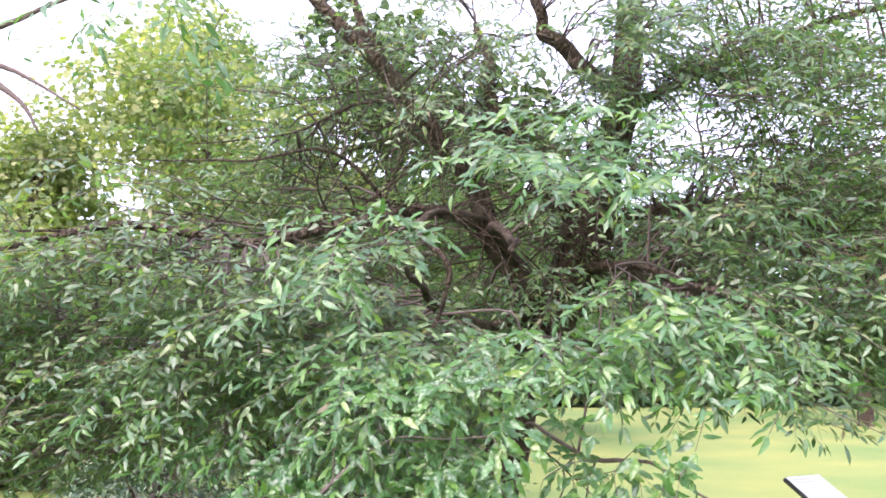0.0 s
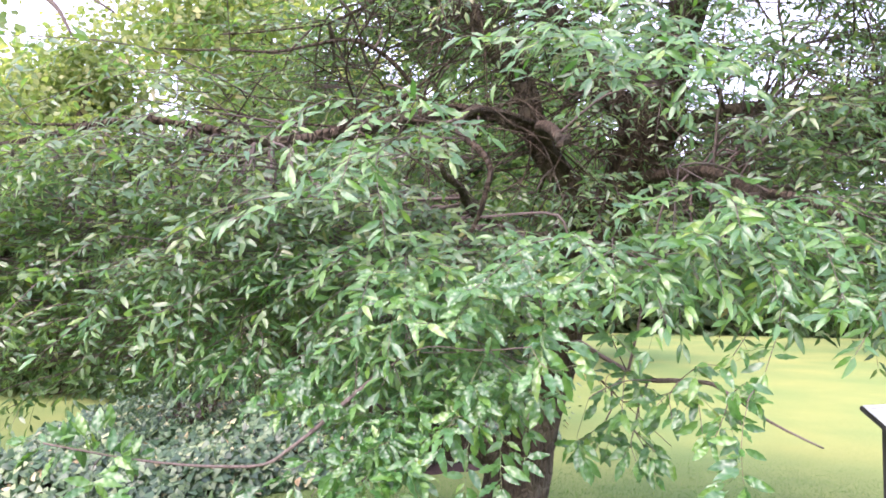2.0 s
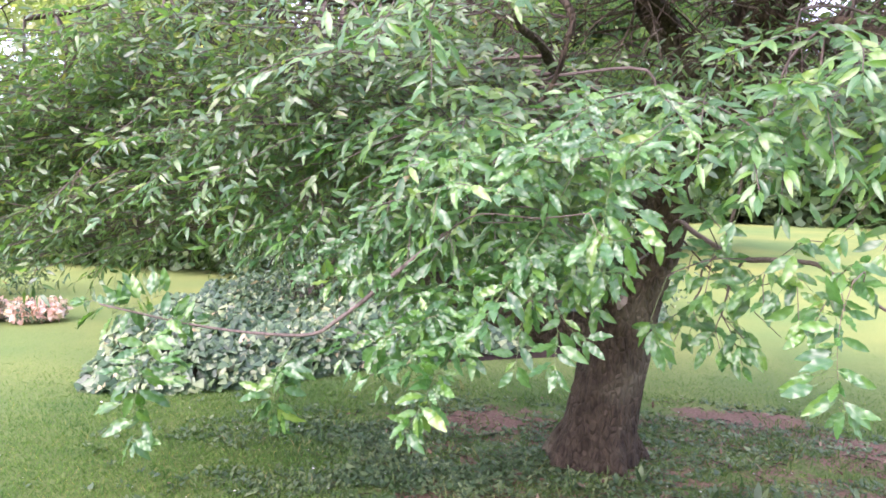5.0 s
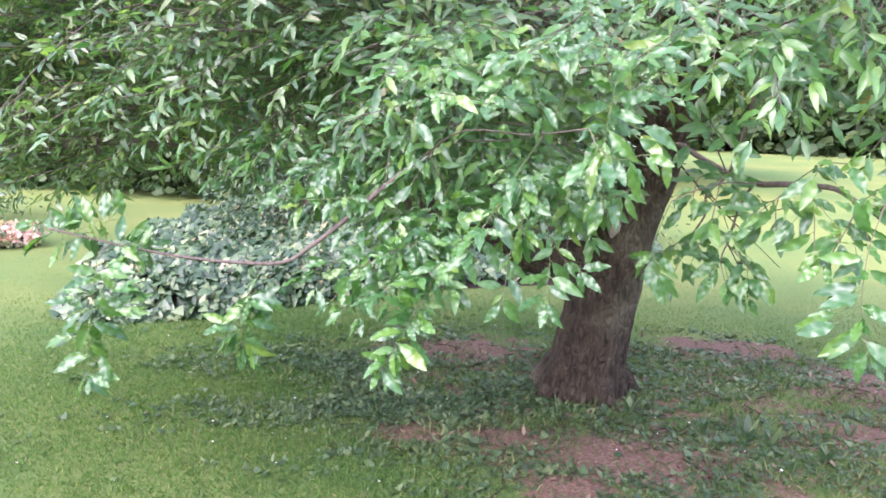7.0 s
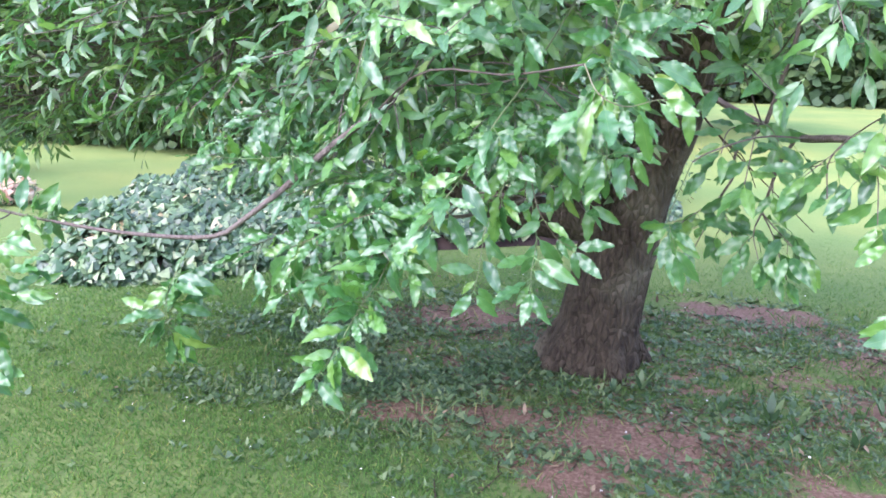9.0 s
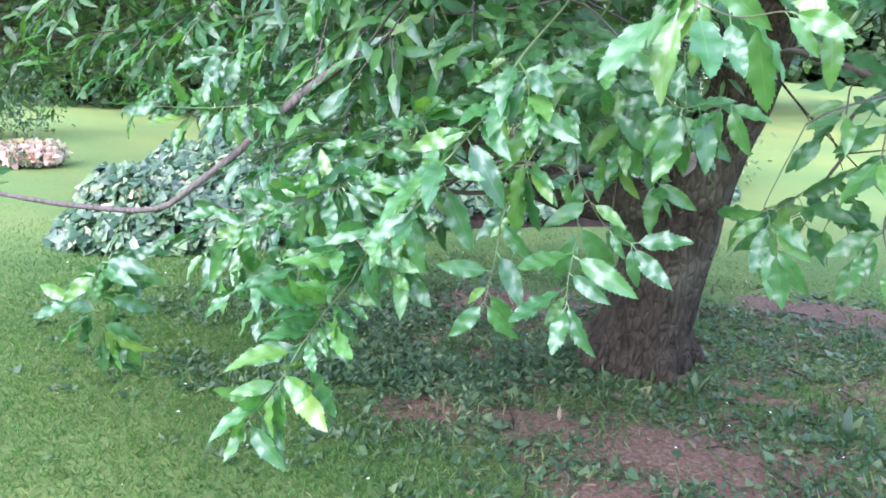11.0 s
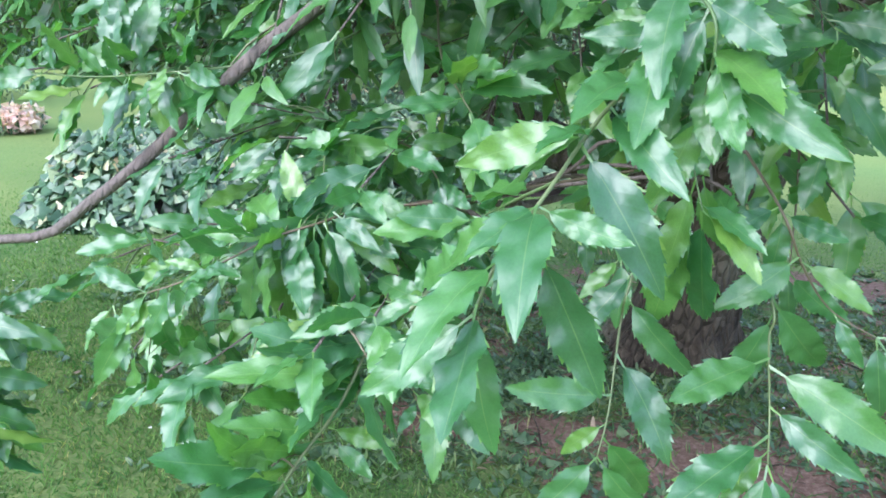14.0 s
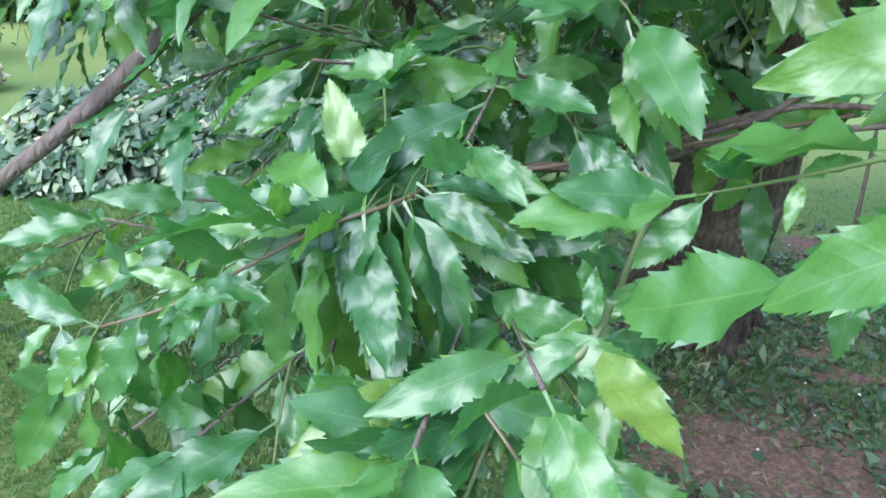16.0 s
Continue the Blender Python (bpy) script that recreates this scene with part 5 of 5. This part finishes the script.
placed_twig([(-0.988, 2.32, 1.116), (-0.998, 2.3, 0.986), (-1.006, 2.29, 0.879), (-1.01, 2.28, 0.813)],
            [(0.97, -1.038, 2.27, 0.755), (0.95, -0.952, 2.29, 0.777), (0.68, -1.077, 2.26, 0.835), (0.57, -0.978, 2.32, 0.855), (0.33, -0.858, 2.31, 0.987), (0.4, -0.93, 2.31, 0.917), (0.47, -1.121, 2.27, 0.896), (0.25, -1.087, 2.25, 1.005), (0.2, -0.871, 2.31, 1.046), (0.3, -1.057, 2.25, 0.941), (0.12, -1.041, 2.26, 1.046), (0.1, -0.912, 2.32, 1.081), (0.45, -1.051, 2.29, 0.875), (0.25, -0.942, 2.33, 0.955)], 0.001, 785, 3)
placed_twig([(-0.6, 2.44, 1.1), (-0.75, 2.41, 1.11), (-0.902, 2.4, 1.122), (-1.05, 2.38, 1.15), (-1.15, 2.36, 1.17)],
            [(0.7, -1.082, 2.39, 1.25), (0.68, -1.033, 2.41, 1.261), (0.62, -0.984, 2.42, 1.211), (0.57, -0.938, 2.39, 1.181), (0.85, -1.146, 2.37, 1.227), (0.97, -1.194, 2.39, 1.188), (0.8, -1.087, 2.35, 1.088), (0.6, -0.959, 2.37, 1.06), (0.72, -1.012, 2.34, 1.19), (0.53, -0.906, 2.42, 1.187), (0.9, -1.15, 2.36, 1.068), (0.55, -0.909, 2.39, 1.063), (1, -1.239, 2.36, 1.093), (1, -1.289, 2.39, 1.169), (0.65, -0.894, 2.34, 1.118), (0.93, -1.077, 2.36, 1.204)], 0.0014, 786, 3)
placed_twig([(0.691, 2.2, 1.349), (0.654, 2.14, 1.269), (0.652, 2.13, 1.17), (0.665, 2.11, 1.101)],
            [(1, 0.643, 2.11, 1.043), (1, 0.703, 2.12, 1.045), (0.82, 0.597, 2.1, 1.091), (0.7, 0.544, 2.09, 1.122), (0.65, 0.545, 2.12, 1.138), (0.57, 0.581, 2.09, 1.178), (0.53, 0.574, 2.14, 1.193), (0.47, 0.618, 2.12, 1.222), (0.65, 0.724, 2.12, 1.142), (0.38, 0.579, 2.15, 1.253), (0.42, 0.705, 2.12, 1.218), (0.95, 0.731, 2.14, 1.077), (0.72, 0.627, 2.08, 1.117), (0.3, 0.608, 2.14, 1.285), (0.23, 0.613, 2.12, 1.34)], 0.0011, 787, 1)
placed_twig([(0.165, 2.16, 1.464), (0.187, 2.13, 1.427), (0.224, 2.13, 1.411), (0.267, 2.19, 1.419), (0.308, 2.22, 1.417)],
            [(0.2, 0.131, 2.06, 1.363), (0.23, 0.165, 2.09, 1.347), (0.28, 0.213, 2.053, 1.366), (0.47, 0.231, 2.1, 1.361), (0.55, 0.279, 2.15, 1.371), (0.6, 0.264, 2.16, 1.334), (0.75, 0.298, 2.18, 1.384), (1, 0.318, 2.2, 1.361), (0.78, 0.325, 2.18, 1.403), (0.38, 0.222, 2.1, 1.438)], 0.0012, 788)
placed_twig([(0.133, 2.42, 1.38), (0.186, 2.36, 1.325), (0.221, 2.35, 1.328), (0.246, 2.34, 1.33)],
            [(0.38, 0.152, 2.345, 1.271), (0.42, 0.178, 2.325, 1.242), (0.57, 0.239, 2.325, 1.26), (0.88, 0.229, 2.345, 1.275), (0.97, 0.266, 2.325, 1.278), (0.45, 0.162, 2.365, 1.313), (0.75, 0.268, 2.345, 1.322), (0.35, 0.189, 2.375, 1.371), (0.28, 0.13, 2.375, 1.317), (0.95, 0.289, 2.325, 1.316)], 0.0011, 789)
placed_twig([(0.215, 2.28, 1.594), (0.202, 2.23, 1.51), (0.194, 2.21, 1.447)],
            [(0.97, 0.15, 2.18, 1.4), (1, 0.198, 2.18, 1.383), (0.85, 0.25, 2.19, 1.401), (0.7, 0.317, 2.2, 1.413), (0.78, 0.147, 2.17, 1.458), (0.57, 0.254, 2.18, 1.481), (0.53, 0.154, 2.18, 1.508), (0.4, 0.281, 2.2, 1.521), (0.35, 0.16, 2.2, 1.567), (0.68, 0.333, 2.22, 1.443), (0.28, 0.237, 2.23, 1.61)], 0.0011, 790, 2)

# sprays of the rest of the crown: (how many, x0, x1, y0, y1, z0, z1)
FILL = [
    (26, -2.6, -1.3, 2.6, 3.2, 1.7, 2.4),
    (54, -3.0, -0.2, 2.75, 3.6, 1.3, 2.4),
    (40, -2.8, -0.3, 2.5, 2.95, 1.35, 2.2),
    (40, -2.7, -0.4, 2.5, 2.85, 1.22, 1.6),
    (16, -0.75, 0.15, 2.5, 2.9, 1.42, 1.7),
    (44, -3.2, 0.0, 3.4, 4.8, 1.4, 2.9),
    (44, -2.6, 0.2, 3.2, 4.4, 2.65, 3.5),
    (80, 0.9, 3.3, 2.5, 3.6, 1.6, 3.2),
    (36, 0.75, 2.6, 2.3, 3.1, 1.5, 1.85),
    (46, 0.9, 3.5, 2.8, 4.0, 2.9, 4.3),
    (56, 0.8, 3.6, 3.3, 4.8, 1.9, 3.6),
    (56, -1.6, 3.2, 3.4, 5.5, 3.3, 4.8),
    (46, -2.8, 3.4, 5.4, 7.4, 1.9, 3.6),
    (44, -1.6, 1.7, 5.3, 7.2, 1.7, 3.1),
    (80, -1.7, -0.2, 3.6, 4.8, 2.9, 3.9),
    (20, 0.9, 3.2, 2.4, 2.9, 1.75, 2.4),
    (46, -3.4, -0.4, 4.2, 5.6, 1.6, 2.9),
    (18, 0.8, 1.9, 3.1, 4.1, 2.95, 3.8),
    (10, -0.3, 1.2, 3.65, 4.3, 1.65, 2.7),
    (18, -1.6, -0.4, 3.7, 4.6, 1.9, 2.7),
]
seed = 400
for n, x0, x1, y0, y1, z0, z1 in FILL:
    for i in range(n):
        seed += 1
        r = np.random.default_rng(seed)
        tip = np.array((r.uniform(x0, x1), r.uniform(y0, y1), r.uniform(z0, z1)))
        tip[1] += 0.14 * abs(tip[0] - 0.2) if tip[1] < 4.5 else 0
        if tip[0] < -0.4 and tip[2] > 3.8 + 0.75 * (tip[0] + 0.4):
            tip[2] = r.uniform(1.25, 2.0)
        if -0.35 < tip[0] < 1.1 and tip[1] < 3.6 and 1.75 < tip[2] < 2.9:      # the open middle round the trunk
            tip[0] += 1.2 if tip[0] > 0.4 else -1.3
        if -1.5 < tip[0] < -0.02 and tip[1] < 4.0 and 1.95 < tip[2] < 2.7 and r.random() < 0.8:      # thin about the level limb
            continue
        if -0.8 < tip[0] < 0.1 and tip[1] < 4.3 and tip[2] > 2.85 and r.random() < 0.75:      # open before the upper limbs
            continue
        if tip[0] < -1.55 and tip[2] > 2.05 and r.random() < 0.8:      # the thin left edge of the crown
            continue
        if -1.4 < tip[0] < -0.3 and tip[1] < 3.4 and tip[2] < 1.5:      # clear over the ivy bank
            tip[2] += 0.4
        axis = np.array((0.7, 4.6, tip[2] + 0.35))
        base = tip + unit(axis - tip) * r.uniform(0.45, 0.8)
        tips = [tip] + [tip + r.normal(0, (0.2, 0.15, 0.18)) for _ in range(2)]
        fan(base, tips, seed, 0.067, False, 5, 0.005, 0.4, 0.5, reach=0.8)
# bare brown twigs of the crown's inside
for i in range(330):
    r = np.random.default_rng(5000 + i)
    q = BOUGH_LINES[int(r.integers(0, 7))]
    st = q[int(r.integers(3, len(q) - 4))]
    d = unit(np.array((r.normal(-0.25, 0.9), r.normal(-0.75, 0.35), r.normal(-0.2, 0.5))))
    ln = r.uniform(0.45, 1.15)
    mid = st + d * ln * 0.5 + r.normal(0, 0.07, 3)
    end = st + d * ln + r.normal(0, 0.1, 3) - (0, 0, 0.12 * ln)
    line = curve([st, mid, end], 12)
    if not (1.3 < st[2] < 3.4) or end[1] < 2.75 or not clear(line, 0.3).all():
        continue
    p = Pile()
    p.tube(line, [0.007, 0.004, 0.0016], 5)
    for j in (4, 6, 8):
        e2 = line[j] + unit(d + r.normal(0, 0.7, 3)) * r.uniform(0.15, 0.35)
        p.tube(curve([line[j], (line[j] + e2) / 2 + r.normal(0, 0.02, 3), e2], 6), [0.0035, 0.0012], 4)
    tree_part("branch", p.mesh("branch", [BARK]))

# leaves beside the lane, each on its own
meshes = [mesh_from("leaf", v, f, u, [LEAF]) for v, f, u in NEAR_LEAVES]
NEAR.sort(key=lambda q: float(np.linalg.norm(q[1] - np.array((-0.1, 2.1, 1.2)))))
rest = {}
for i, (br, pos, al, nm, sz) in enumerate(NEAR):
    if i < 300:
        y = Vector(al).normalized()
        x = y.cross(Vector(nm)).normalized()
        z = x.cross(y)
        ob = part("leaf", meshes[i % len(meshes)], br)
        ob.matrix_basis = Matrix.Translation(Vector(pos)) @ Matrix((x, y, z)).transposed().to_4x4() @ Matrix.Scale(float(sz), 4)
    else:
        rest.setdefault(br, []).append((pos, al, nm, sz))
for br, rows in rest.items():
    p = Pile()
    for j, sh in enumerate(NEAR_LEAVES):
        q = rows[j::len(NEAR_LEAVES)]
        if q:
            p.scatter(sh, *(np.array(c) for c in zip(*q)))
    part("foliage", p.mesh("foliage", [LEAF]), br, kind="stuff")
